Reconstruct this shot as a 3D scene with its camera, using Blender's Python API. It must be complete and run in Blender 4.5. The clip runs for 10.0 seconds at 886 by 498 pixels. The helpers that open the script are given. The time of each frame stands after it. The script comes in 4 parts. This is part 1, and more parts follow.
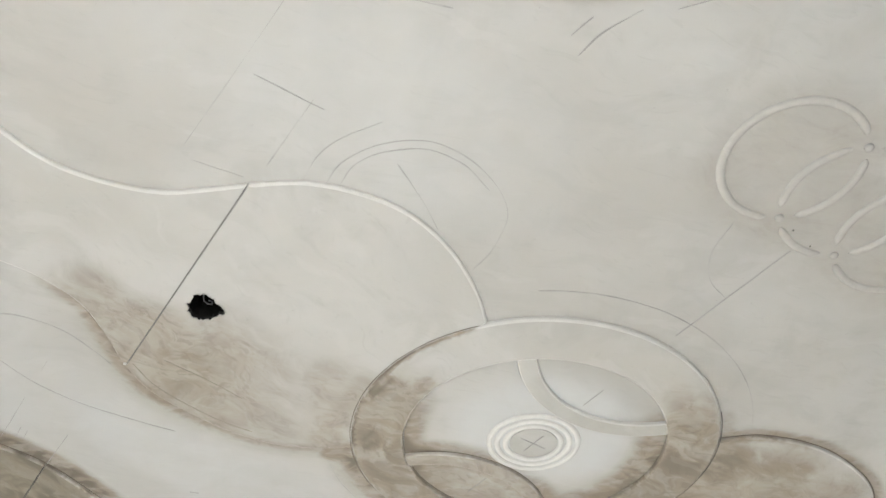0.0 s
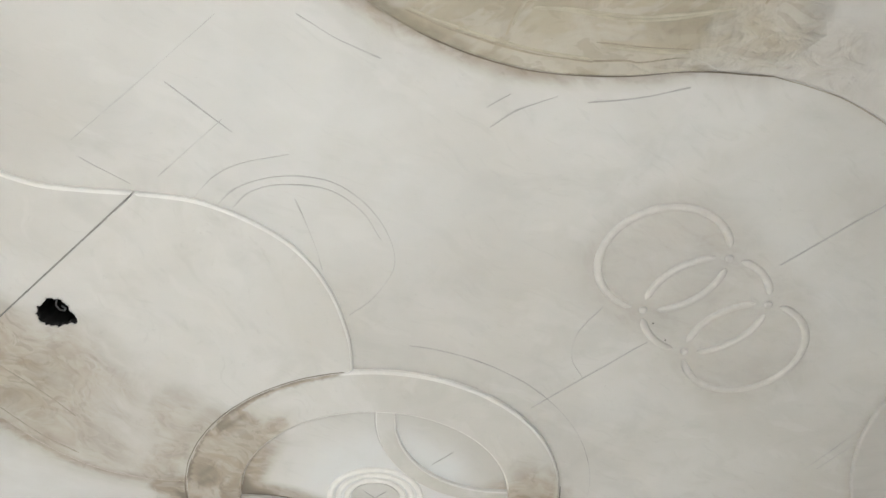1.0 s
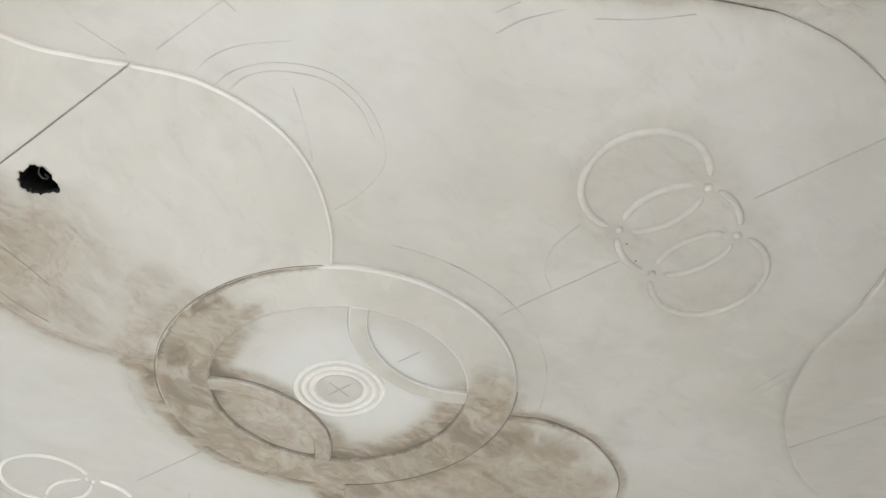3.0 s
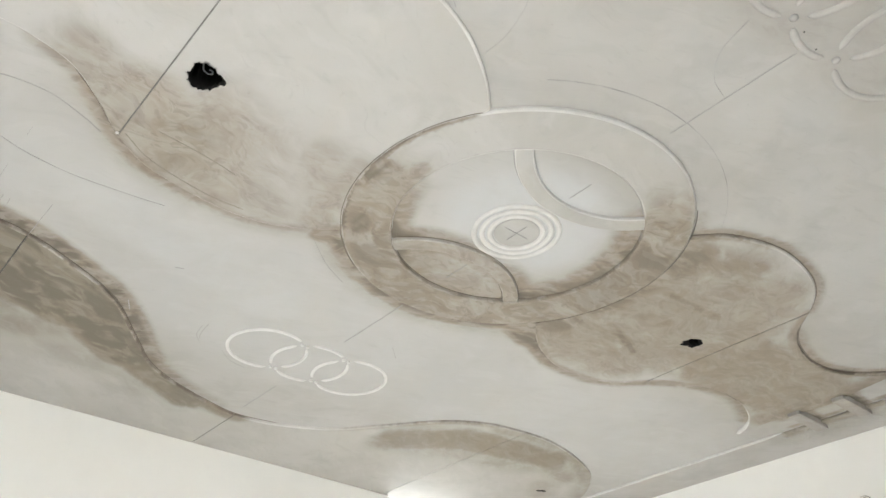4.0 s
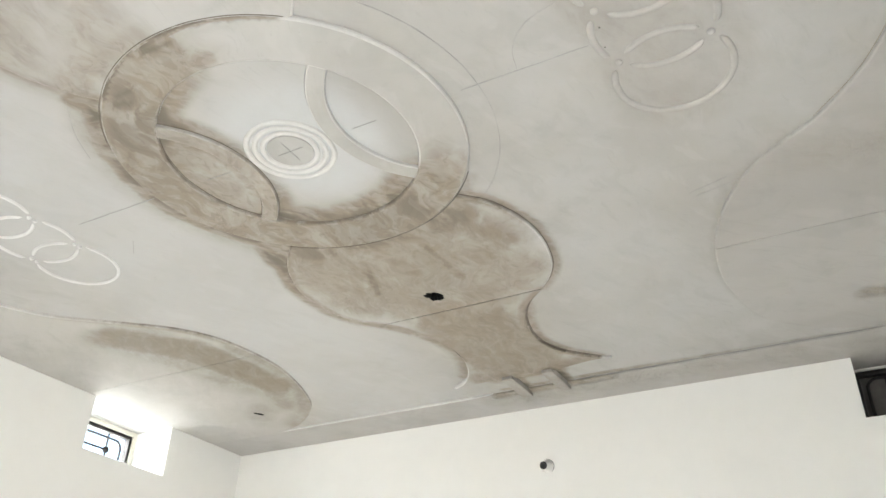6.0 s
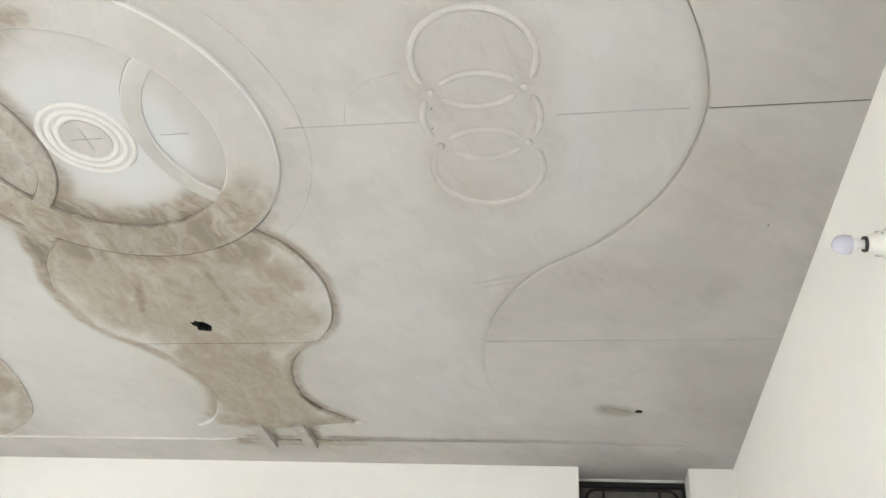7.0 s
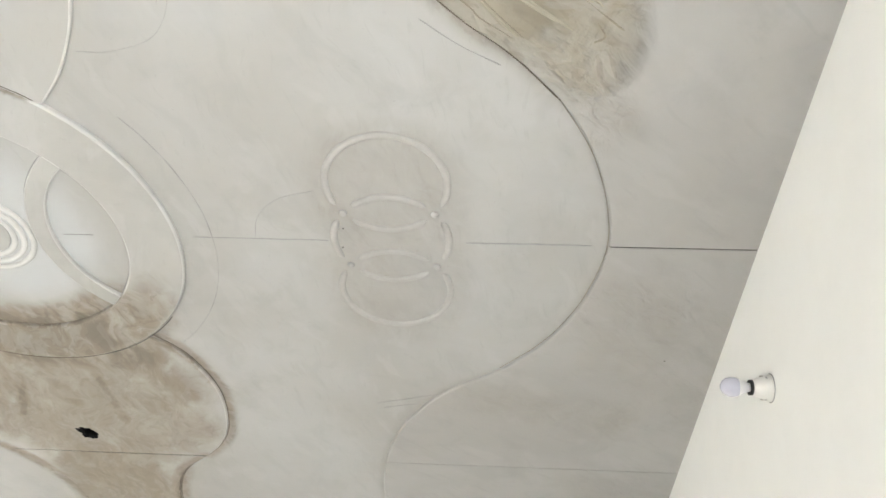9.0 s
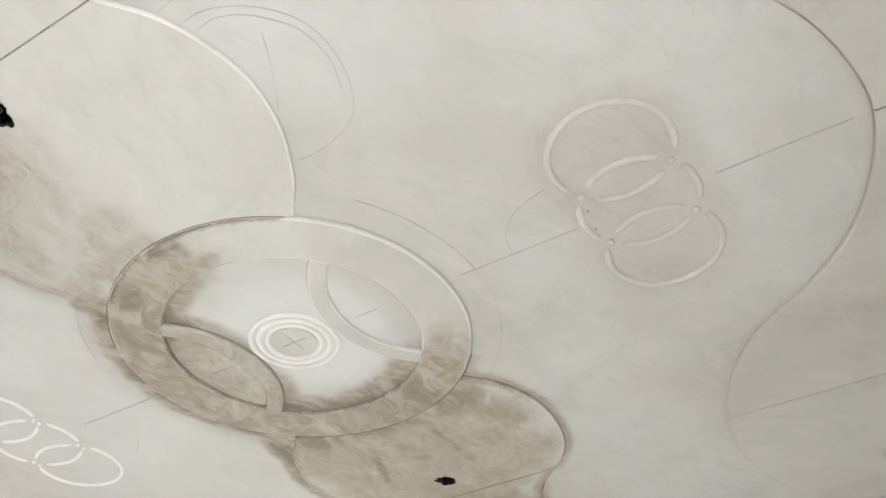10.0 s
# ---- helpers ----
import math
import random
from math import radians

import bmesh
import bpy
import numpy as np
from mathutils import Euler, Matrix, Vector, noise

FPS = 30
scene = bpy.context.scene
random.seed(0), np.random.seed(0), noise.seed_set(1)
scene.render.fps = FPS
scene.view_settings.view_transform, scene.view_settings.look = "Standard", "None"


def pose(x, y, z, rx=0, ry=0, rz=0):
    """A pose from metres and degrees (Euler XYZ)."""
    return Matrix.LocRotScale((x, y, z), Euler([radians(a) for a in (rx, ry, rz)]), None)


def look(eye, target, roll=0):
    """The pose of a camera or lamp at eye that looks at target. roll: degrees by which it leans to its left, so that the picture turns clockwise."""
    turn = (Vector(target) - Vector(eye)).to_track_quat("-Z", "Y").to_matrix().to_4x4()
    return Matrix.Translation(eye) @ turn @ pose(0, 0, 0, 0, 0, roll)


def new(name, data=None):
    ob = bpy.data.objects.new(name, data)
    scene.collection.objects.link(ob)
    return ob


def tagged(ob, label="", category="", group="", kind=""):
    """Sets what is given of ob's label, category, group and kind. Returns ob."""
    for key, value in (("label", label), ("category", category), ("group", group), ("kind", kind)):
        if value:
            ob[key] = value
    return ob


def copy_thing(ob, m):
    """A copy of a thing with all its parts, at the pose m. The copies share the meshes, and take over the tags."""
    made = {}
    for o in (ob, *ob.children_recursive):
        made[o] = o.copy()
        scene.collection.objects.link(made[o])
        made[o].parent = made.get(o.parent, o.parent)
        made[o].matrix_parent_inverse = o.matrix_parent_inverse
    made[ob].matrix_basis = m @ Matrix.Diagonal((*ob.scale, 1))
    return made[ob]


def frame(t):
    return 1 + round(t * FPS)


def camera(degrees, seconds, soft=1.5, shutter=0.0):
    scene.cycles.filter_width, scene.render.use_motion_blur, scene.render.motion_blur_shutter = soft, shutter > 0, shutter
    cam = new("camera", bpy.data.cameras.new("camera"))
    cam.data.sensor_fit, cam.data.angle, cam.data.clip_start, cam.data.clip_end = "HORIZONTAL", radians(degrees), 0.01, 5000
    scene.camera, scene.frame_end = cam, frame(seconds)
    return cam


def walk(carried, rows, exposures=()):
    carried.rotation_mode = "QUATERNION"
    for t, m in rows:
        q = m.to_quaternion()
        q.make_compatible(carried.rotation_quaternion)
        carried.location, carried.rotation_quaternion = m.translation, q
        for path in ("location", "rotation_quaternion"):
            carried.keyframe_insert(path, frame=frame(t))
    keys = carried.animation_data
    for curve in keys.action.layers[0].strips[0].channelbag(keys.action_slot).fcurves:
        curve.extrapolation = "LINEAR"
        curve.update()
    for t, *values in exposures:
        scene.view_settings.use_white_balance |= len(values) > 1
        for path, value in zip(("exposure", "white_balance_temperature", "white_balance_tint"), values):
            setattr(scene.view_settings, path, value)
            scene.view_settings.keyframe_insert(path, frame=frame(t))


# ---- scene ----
import mathutils.geometry

cam = camera(57.7, 10.0)
PATH = [
    (0, (1.634, -1.469, 1.560), (0.538, -0.732, 3.062), 1.5),
    (0.5, (1.604, -1.490, 1.559), (0.722, -0.621, 3.130), -1.9),
    (1, (1.582, -1.540, 1.550), (0.806, -0.591, 3.130), -2.4),
    (1.5, (1.584, -1.593, 1.533), (0.889, -0.560, 3.098), -3.1),
    (2, (1.586, -1.592, 1.530), (0.981, -0.522, 3.107), -3.3),
    (2.2, (1.580, -1.590, 1.528), (1.002, -0.529, 3.122), -3.1),
    (3.3, (1.494, -1.593, 1.489), (0.574, -0.441, 2.841), -0.2),
    (3.5, (1.485, -1.594, 1.485), (0.472, -0.459, 2.783), 0.0),
    (4, (1.483, -1.601, 1.479), (0.250, -0.541, 2.644), -0.1),
    (4.5, (1.473, -1.598, 1.474), (0.132, -0.559, 2.532), -1.2),
    (5, (1.476, -1.593, 1.473), (0.140, -0.489, 2.471), -1.5),
    (5.5, (1.478, -1.585, 1.468), (0.340, -0.280, 2.468), -0.5),
    (6, (1.464, -1.569, 1.463), (0.628, -0.082, 2.506), 1.5),
    (6.2, (1.459, -1.567, 1.462), (0.753, -0.033, 2.534), 2.3),
    (7.3, (1.446, -1.577, 1.475), (1.238, 0.001, 2.686), 5.9),
    (7.5, (1.446, -1.574, 1.477), (1.311, -0.001, 2.703), 6.0),
    (8, (1.463, -1.578, 1.479), (1.470, -0.034, 2.751), 6.6),
    (8.5, (1.477, -1.588, 1.482), (1.516, -0.106, 2.824), 6.8),
    (9, (1.485, -1.607, 1.493), (1.366, -0.183, 2.893), 4.6),
    (9.5, (1.500, -1.605, 1.495), (1.101, -0.235, 2.897), 1.4),
    (10, (1.507, -1.594, 1.494), (0.772, -0.339, 2.867), -0.8),
]
EXPOSURES = [(0, 2.64), (2.2, 2.67), (3.5, 2.68), (4.5, 2.65), (6.0, 2.74), (7.5, 2.83), (8.5, 2.84), (9.0, 2.81), (10, 2.79)]
walk(cam, [(t, look(eye, target, roll)) for t, eye, target, roll in PATH], EXPOSURES)

# ---- light ----
H = 3.10            # flat field of the ceiling
D = 0.012           # how far the plaster relief stands proud of the field
XL, XR, YN, YF = -2.366, 2.218, -2.53, 2.512
WT = 0.36           # wall thickness

world = bpy.data.worlds.new("sky")
scene.world = world
world.use_nodes = True
sky = world.node_tree.nodes.new("ShaderNodeTexSky")
sky.sky_type, sky.sun_disc = "NISHITA", False
sky.sun_elevation, sky.sun_rotation = radians(17), radians(150)
back = world.node_tree.nodes["Background"]
back.inputs["Strength"].default_value = 0.10
world.node_tree.links.new(sky.outputs["Color"], back.inputs["Color"])

sun_data = bpy.data.lights.new("sun", "SUN")
sun_data.energy, sun_data.angle, sun_data.color = 5.0, radians(0.6), (1.0, 0.985, 0.965)
sun = new("sun", sun_data)
sun.matrix_world = look((5.0, -8.66, 3.06), (0, 0, 0))


def opening_light(name, at, target, w, h, power, colour):
    data = bpy.data.lights.new(name, "AREA")
    data.shape, data.size, data.size_y = "RECTANGLE", w, h
    data.energy, data.color = power, colour
    ob = new(name, data)
    ob.matrix_world = look(at, target)
    return ob


# lamps in an added, unseen window and doorway, and daylight of the high ventilator
DAY = (0.965, 1.0, 0.995)
opening_light("added_window_light", (XR + 0.12, -1.72, 1.50), (-0.9, 0.8, 1.2), 1.2, 1.2, 5.0, DAY)
opening_light("added_doorway_light", (0.25, YN - 0.10, 1.10), (-0.7, 1.8, 0.3), 1.1, 1.9, 1.5, DAY)
opening_light("ventilator_daylight", (XL - 0.41, 1.56, 2.945), (0, 1.50, 2.5), 0.52, 0.24, 2.1, DAY)


# ---- materials ----
def shader(name):
    m = bpy.data.materials.new(name)
    m.use_nodes = True
    return m, m.node_tree.nodes, m.node_tree.links, m.node_tree.nodes["Principled BSDF"]


def noise_node(n, l, coords, scale, detail=5.0, rough=0.55, distortion=0.0, stretch=None, turn=0.0):
    t = n.new("ShaderNodeTexNoise")
    t.inputs["Scale"].default_value, t.inputs["Detail"].default_value = scale, detail
    t.inputs["Roughness"].default_value, t.inputs["Distortion"].default_value = rough, distortion
    if stretch:
        mp = n.new("ShaderNodeMapping")
        mp.inputs["Scale"].default_value = stretch
        mp.inputs["Rotation"].default_value = (0, 0, radians(turn))
        l.new(coords, mp.inputs["Vector"])
        coords = mp.outputs["Vector"]
    l.new(coords, t.inputs["Vector"])
    return t.outputs["Fac"]


def calc(n, l, op, a, b):
    t = n.new("ShaderNodeMath")
    t.operation = op
    for slot, v in ((0, a), (1, b)):
        if isinstance(v, (int, float)):
            t.inputs[slot].default_value = v
        else:
            l.new(v, t.inputs[slot])
    return t.outputs[0]


def ramp(n, l, v, lo, hi, to_lo=0.0, to_hi=1.0):
    t = n.new("ShaderNodeMapRange")
    t.interpolation_type = "SMOOTHSTEP"
    for k, x in (("From Min", lo), ("From Max", hi), ("To Min", to_lo), ("To Max", to_hi)):
        t.inputs[k].default_value = x
    l.new(v, t.inputs["Value"])
    return t.outputs["Result"]


def blend(n, l, fac, a, b):
    t = n.new("ShaderNodeMix")
    t.data_type = "RGBA"
    if isinstance(fac, (int, float)):
        t.inputs["Factor"].default_value = fac
    else:
        l.new(fac, t.inputs["Factor"])
    for slot, v in (("A", a), ("B", b)):
        sock = [s for s in t.inputs if s.name == slot and s.type == "RGBA"][0]
        if isinstance(v, tuple):
            sock.default_value = (*v, 1)
        else:
            l.new(v, sock)
    return [s for s in t.outputs if s.type == "RGBA"][0]


def bumps(n, l, bsdf, height, strength, distance):
    t = n.new("ShaderNodeBump")
    t.inputs["Strength"].default_value, t.inputs["Distance"].default_value = strength, distance
    l.new(height, t.inputs["Height"])
    l.new(t.outputs["Normal"], bsdf.inputs["Normal"])


def plaster(name, dry, pale, wet, dark, turn, swirl=0.16, ridges=0.25, contrast=0.75, size=1.0, bump=0.24):
    """Gypsum plaster: dry where the attribute 'wet' is 0, brown and smeared by the trowel where it is 1. A second
    attribute whitens it: fresh white filler, with brighter light painted in.
    """
    m, n, l, bsdf = shader(name)
    pos = n.new("ShaderNodeNewGeometry").outputs["Position"]

    def attribute(key):
        att = n.new("ShaderNodeAttribute")
        att.attribute_name = key
        return att.outputs["Fac"]
    wetness, putty_light = attribute("wet"), attribute("putty_light")

    def centred(v, amount):
        return calc(n, l, "MULTIPLY", calc(n, l, "SUBTRACT", v, 0.5), amount)

    # the drag of the trowel: coordinates bent by a slow noise, then laid along the stroke
    bend = n.new("ShaderNodeTexNoise")
    bend.inputs["Scale"].default_value, bend.inputs["Detail"].default_value = 3.6, 2.5
    l.new(pos, bend.inputs["Vector"])
    flow = n.new("ShaderNodeMixRGB")
    flow.blend_type = "ADD"
    flow.inputs[0].default_value = swirl
    l.new(pos, flow.inputs[1])
    l.new(bend.outputs["Color"], flow.inputs[2])

    def strokes(scale, along, angle, detail=4, rough=0.5, curl=0.3):
        lay = n.new("ShaderNodeVectorRotate")
        lay.rotation_type = "Z_AXIS"
        lay.inputs["Angle"].default_value = radians(angle)
        l.new(flow.outputs[0], lay.inputs["Vector"])
        return noise_node(n, l, lay.outputs["Vector"], scale, detail, rough, curl, (1.0, along, 1.0))
    cloud = noise_node(n, l, pos, 1.5, 5, 0.55, 0.4)
    veil = noise_node(n, l, pos, 5.0, 6, 0.6, 0.5)
    patch = noise_node(n, l, flow.outputs[0], 6.0, 4, 0.55, 0.5)
    smear = strokes(13.0 / size, 0.32, turn)
    lick = strokes(30.0 / size, 0.26, turn + 24)
    scrape = strokes(75.0 / size, 0.10, turn - 8, 3)
    dab = strokes(17.0 / size, 0.45, turn + 10, 3, 0.5, 0.8)
    fleck = strokes(33.0 / size, 0.50, turn - 15, 3, 0.55, 0.9)
    fine = noise_node(n, l, pos, 60.0, 5, 0.65, 0.5)
    grain = noise_node(n, l, pos, 190.0, 3, 0.6)

    dry_mix = blend(n, l, ramp(n, l, cloud, 0.34, 0.66), dry, pale)
    dry_mix = blend(n, l, ramp(n, l, veil, 0.50, 0.72, 0.0, 0.45), dry_mix, tuple(0.87 * c for c in dry))
    dry_mix = blend(n, l, ramp(n, l, smear, 0.54, 0.70, 0.0, 0.28), dry_mix, tuple(0.86 * c for c in dry))
    dry_mix = blend(n, l, ramp(n, l, smear, 0.44, 0.34, 0.0, 0.30), dry_mix, tuple(1.06 * c for c in pale))
    dry_mix = blend(n, l, ramp(n, l, scrape, 0.60, 0.70, 0.0, 0.16), dry_mix, tuple(0.78 * c for c in dry))
    dry_mix = blend(n, l, ramp(n, l, fine, 0.66, 0.74, 0.0, 0.35), dry_mix, tuple(0.72 * c for c in dry))
    white = calc(n, l, "ADD", putty_light, calc(n, l, "MULTIPLY", centred(veil, 1.2), putty_light))
    dry_mix = blend(n, l, ramp(n, l, white, 0.0, 1.0), dry_mix, (0.505, 0.516, 0.525))

    # the smear's edge is torn where there is much of it, and even where it is thin
    torn = ramp(n, l, wetness, 0.08, 0.62, 0.12, 1.0)
    edge = calc(n, l, "ADD", centred(smear, 0.75), calc(n, l, "ADD", centred(patch, 0.65), centred(fleck, 0.35)))
    edge = calc(n, l, "ADD", wetness, calc(n, l, "MULTIPLY", edge, torn))
    mask = calc(n, l, "MULTIPLY", ramp(n, l, edge, 0.0, 0.88), ramp(n, l, wetness, 0.0, 0.20))
    mid = tuple(0.34 * a + 0.66 * b for a, b in zip(wet, dry))
    deep = tuple(0.45 * a + 0.55 * b for a, b in zip(wet, dark))
    k = contrast
    wet_mix = blend(n, l, ramp(n, l, patch, 0.44, 0.60, 0.0, 0.45 * k), wet, deep)
    wet_mix = blend(n, l, ramp(n, l, patch, 0.46, 0.32, 0.0, 0.50 * k), wet_mix, mid)
    wet_mix = blend(n, l, ramp(n, l, smear, 0.50, 0.60, 0.0, 0.50 * k), wet_mix, mid)
    wet_mix = blend(n, l, ramp(n, l, smear, 0.46, 0.36, 0.0, 0.45 * k), wet_mix, deep)
    wet_mix = blend(n, l, ramp(n, l, dab, 0.555, 0.60, 0.0, 0.60 * k), wet_mix, deep)
    wet_mix = blend(n, l, ramp(n, l, dab, 0.43, 0.38, 0.0, 0.50 * k), wet_mix, mid)
    wet_mix = blend(n, l, ramp(n, l, fleck, 0.58, 0.62, 0.0, 0.50 * k), wet_mix, deep)
    wet_mix = blend(n, l, ramp(n, l, lick, 0.57, 0.63, 0.0, 0.45 * k), wet_mix, mid)
    heavy = ramp(n, l, wetness, 0.85, 1.35, 0.0, 0.80)
    wet_mix = blend(n, l, calc(n, l, "MULTIPLY", heavy, ramp(n, l, calc(n, l, "ADD", calc(n, l, "MULTIPLY", patch, 0.5), calc(n, l, "MULTIPLY", dab, 0.5)), 0.42, 0.56)), wet_mix, dark)
    wet_mix = blend(n, l, ramp(n, l, fine, 0.54, 0.70, 0.0, 0.16), wet_mix, deep)
    l.new(blend(n, l, mask, dry_mix, wet_mix), bsdf.inputs["Base Color"])
    l.new(ramp(n, l, mask, 0, 1, 0.75, 0.6), bsdf.inputs["Roughness"])
    coat = calc(n, l, "ADD", calc(n, l, "MULTIPLY", smear, 1.3), calc(n, l, "ADD", calc(n, l, "ADD", calc(n, l, "MULTIPLY", lick, 0.55), calc(n, l, "MULTIPLY", dab, 0.6)), calc(n, l, "MULTIPLY", patch, 0.9)))
    height = calc(n, l, "ADD", calc(n, l, "MULTIPLY", veil, 0.45), calc(n, l, "MULTIPLY", calc(n, l, "MULTIPLY", coat, mask), ridges * 4))
    height = calc(n, l, "ADD", height, calc(n, l, "ADD", calc(n, l, "MULTIPLY", smear, 0.25), calc(n, l, "MULTIPLY", grain, 0.03)))
    bumps(n, l, bsdf, height, bump, 0.006)
    return m


def plain(name, colour, rough, metal=0.0, vary=0.12, scale=30.0, bump=0.1, distance=0.001):
    m, n, l, bsdf = shader(name)
    pos = n.new("ShaderNodeNewGeometry").outputs["Position"]
    a = noise_node(n, l, pos, scale, 5, 0.6)
    b = noise_node(n, l, pos, scale / 9, 4, 0.6, 0.6)
    both = calc(n, l, "ADD", calc(n, l, "MULTIPLY", a, 0.5), calc(n, l, "MULTIPLY", b, 0.5))
    l.new(blend(n, l, ramp(n, l, both, 0.35, 0.65), tuple(c * (1 - vary) for c in colour),
                tuple(min(1, c * (1 + vary)) for c in colour)), bsdf.inputs["Base Color"])
    bsdf.inputs["Roughness"].default_value, bsdf.inputs["Metallic"].default_value = rough, metal
    bumps(n, l, bsdf, a, bump, distance)
    return m


DRY, PALE = (0.400, 0.391, 0.372), (0.448, 0.445, 0.436)
WET, DARK = (0.284, 0.245, 0.198), (0.124, 0.104, 0.082)
plaster_field = plaster("field plaster", DRY, PALE, WET, DARK, 20)
plaster_relief = plaster("relief plaster", (0.412, 0.404, 0.384), (0.465, 0.462, 0.452), WET, DARK, -12, 0.26, 0.25, 0.75, 1.1)
plaster_panel = plaster("panel plaster", (0.412, 0.404, 0.384), (0.465, 0.462, 0.452), WET, DARK, -12, 0.22, 0.25, 0.42, 1.0)
plaster_border = plaster("border plaster", (0.392, 0.380, 0.362), (0.440, 0.431, 0.417), (0.306, 0.274, 0.216), (0.16, 0.139, 0.103), 54, 0.07, 1.2, 0.75, 1.5, 0.6)
plaster_border_dark = plaster("brown border plaster", (0.398, 0.386, 0.362), (0.452, 0.444, 0.425), (0.228, 0.200, 0.155), (0.142, 0.122, 0.093), -38, 0.16, 0.3, 0.32)
# paler copy of the relief plaster: lit edges put into its colour
lit_lip = plaster("plaster lip with painted highlight", (0.55, 0.545, 0.528), (0.62, 0.616, 0.602), WET, DARK, 0)
bead_white = plain("white bead plaster", (0.60, 0.597, 0.58), 0.6, vary=0.05, scale=40, bump=0.25)
# white of the west rings, raised by light from the east put into it
bead_lit = plain("white bead plaster brightened as lit", (0.68, 0.677, 0.665), 0.6, vary=0.04, scale=40, bump=0.2)
bead_grey = plain("grey bead plaster", (0.43, 0.42, 0.40), 0.9, vary=0.06, scale=40, bump=0.25)
wall_paint = plain("white wall paint", (0.875, 0.873, 0.85), 0.62, vary=0.012, scale=9, bump=0.10)
void_dark = plain("unlit hollow", (0.012, 0.011, 0.010), 0.95, vary=0.3)
joint_dark = plain("open board joint", (0.10, 0.096, 0.09), 0.9, vary=0.3)
joint_mid_grey = plain("mid-grey board joint", (0.19, 0.186, 0.178), 0.9, vary=0.3)
# brown for joint lines, and for shade drawn along relief edges
joint_shade_brown = plain("brown joint and edge shade", (0.15, 0.125, 0.10), 0.85, vary=0.2)
scratch_shade_brown = plain("brown scratch and edge shade", (0.285, 0.255, 0.215), 0.85, vary=0.2)
coat_crease = plain("crease in beige plaster", (0.25, 0.22, 0.172), 0.85, vary=0.2)
coat_ridge = plain("raised beige plaster", (0.335, 0.305, 0.243), 0.75, vary=0.12, scale=25, bump=0.3)
joint_shade_grey = plain("filled joint and corner shade grey", (0.335, 0.332, 0.33), 0.8, vary=0.1)
pencil = plain("pencil line", (0.325, 0.32, 0.315), 0.7, vary=0.25, scale=18)
floor_grey = plain("pale bounce floor", (0.74, 0.735, 0.72), 0.5, vary=0.12, scale=8, bump=0.3)
earth = plain("dry earth", (0.34, 0.29, 0.23), 0.95, vary=0.2, scale=3)
iron = plain("dark grille iron", (0.018, 0.016, 0.015), 0.75, 0.0, vary=0.3)
shutter_grey = plain("dusty grey shutter", (0.12, 0.112, 0.104), 0.8, vary=0.25, scale=12)
frame_pale = plain("pale painted frame", (0.66, 0.63, 0.56), 0.6, vary=0.06)
porcelain = plain("white moulded plastic", (0.74, 0.73, 0.70), 0.35, vary=0.04)
black_plastic = plain("black plastic", (0.02, 0.02, 0.02), 0.4, vary=0.2)
brass = plain("dull metal cap", (0.45, 0.42, 0.38), 0.35, 0.9, vary=0.1)
bulb_glass = plain("milky lilac bulb", (0.56, 0.56, 0.66), 0.18, vary=0.02, bump=0.0)
bulb_body = plain("white bulb body", (0.80, 0.79, 0.80), 0.35, vary=0.02, bump=0.0)
wire_copper = plain("grey electric wire", (0.10, 0.10, 0.11), 0.5, vary=0.2)


# ---- mesh helpers ----
def mesh_ob(name, verts, faces, material, parent=None, smooth=False, label=""):
    me = bpy.data.meshes.new(name)
    me.from_pydata([tuple(v) for v in verts], [], [tuple(f) for f in faces])
    me.update()
    me.materials.append(material)
    if smooth:
        me.polygons.foreach_set("use_smooth", [True] * len(me.polygons))
    ob = new(name, me)
    if parent:
        ob.parent = parent
    if label:
        tagged(ob, label)
    return ob


def part(name, bm, material, parent=None, label="", smooth=False):
    me = bpy.data.meshes.new(name)
    bm.to_mesh(me)
    bm.free()
    me.materials.append(material)
    if smooth:
        me.polygons.foreach_set("use_smooth", [True] * len(me.polygons))
    ob = new(name, me)
    if parent:
        ob.parent = parent
    if label:
        tagged(ob, label)
    return ob


def box(bm, x0, x1, y0, y1, z0, z1, bevel=0.0):
    m = Matrix.Translation(((x0 + x1) / 2, (y0 + y1) / 2, (z0 + z1) / 2)) @ Matrix.Diagonal((x1 - x0, y1 - y0, z1 - z0, 1))
    made = bmesh.ops.create_cube(bm, size=1, matrix=m)
    if bevel:
        edges = {e for v in made["verts"] for e in v.link_edges}
        bmesh.ops.bevel(bm, geom=list(edges), offset=bevel, segments=2, affect="EDGES", profile=0.5)


def lathe(profile, segments=28, axis=Matrix.Identity(4)):
    """A turned body: profile of (radius, height) along the axis' z."""
    bm = bmesh.new()
    rings = []
    for r, h in profile:
        if r < 1e-5:
            rings.append([bm.verts.new(axis @ Vector((0, 0, h)))])
        else:
            rings.append([bm.verts.new(axis @ Vector((r * math.cos(a), r * math.sin(a), h)))
                          for a in (2 * math.pi * k / segments for k in range(segments))])
    for a, b in zip(rings, rings[1:]):
        for k in range(segments):
            j = (k + 1) % segments
            if len(a) == 1:
                bm.faces.new((a[0], b[j], b[k]))
            elif len(b) == 1:
                bm.faces.new((a[k], a[j], b[0]))
            else:
                bm.faces.new((a[k], a[j], b[j], b[k]))
    bmesh.ops.recalc_face_normals(bm, faces=bm.faces)
    return bm


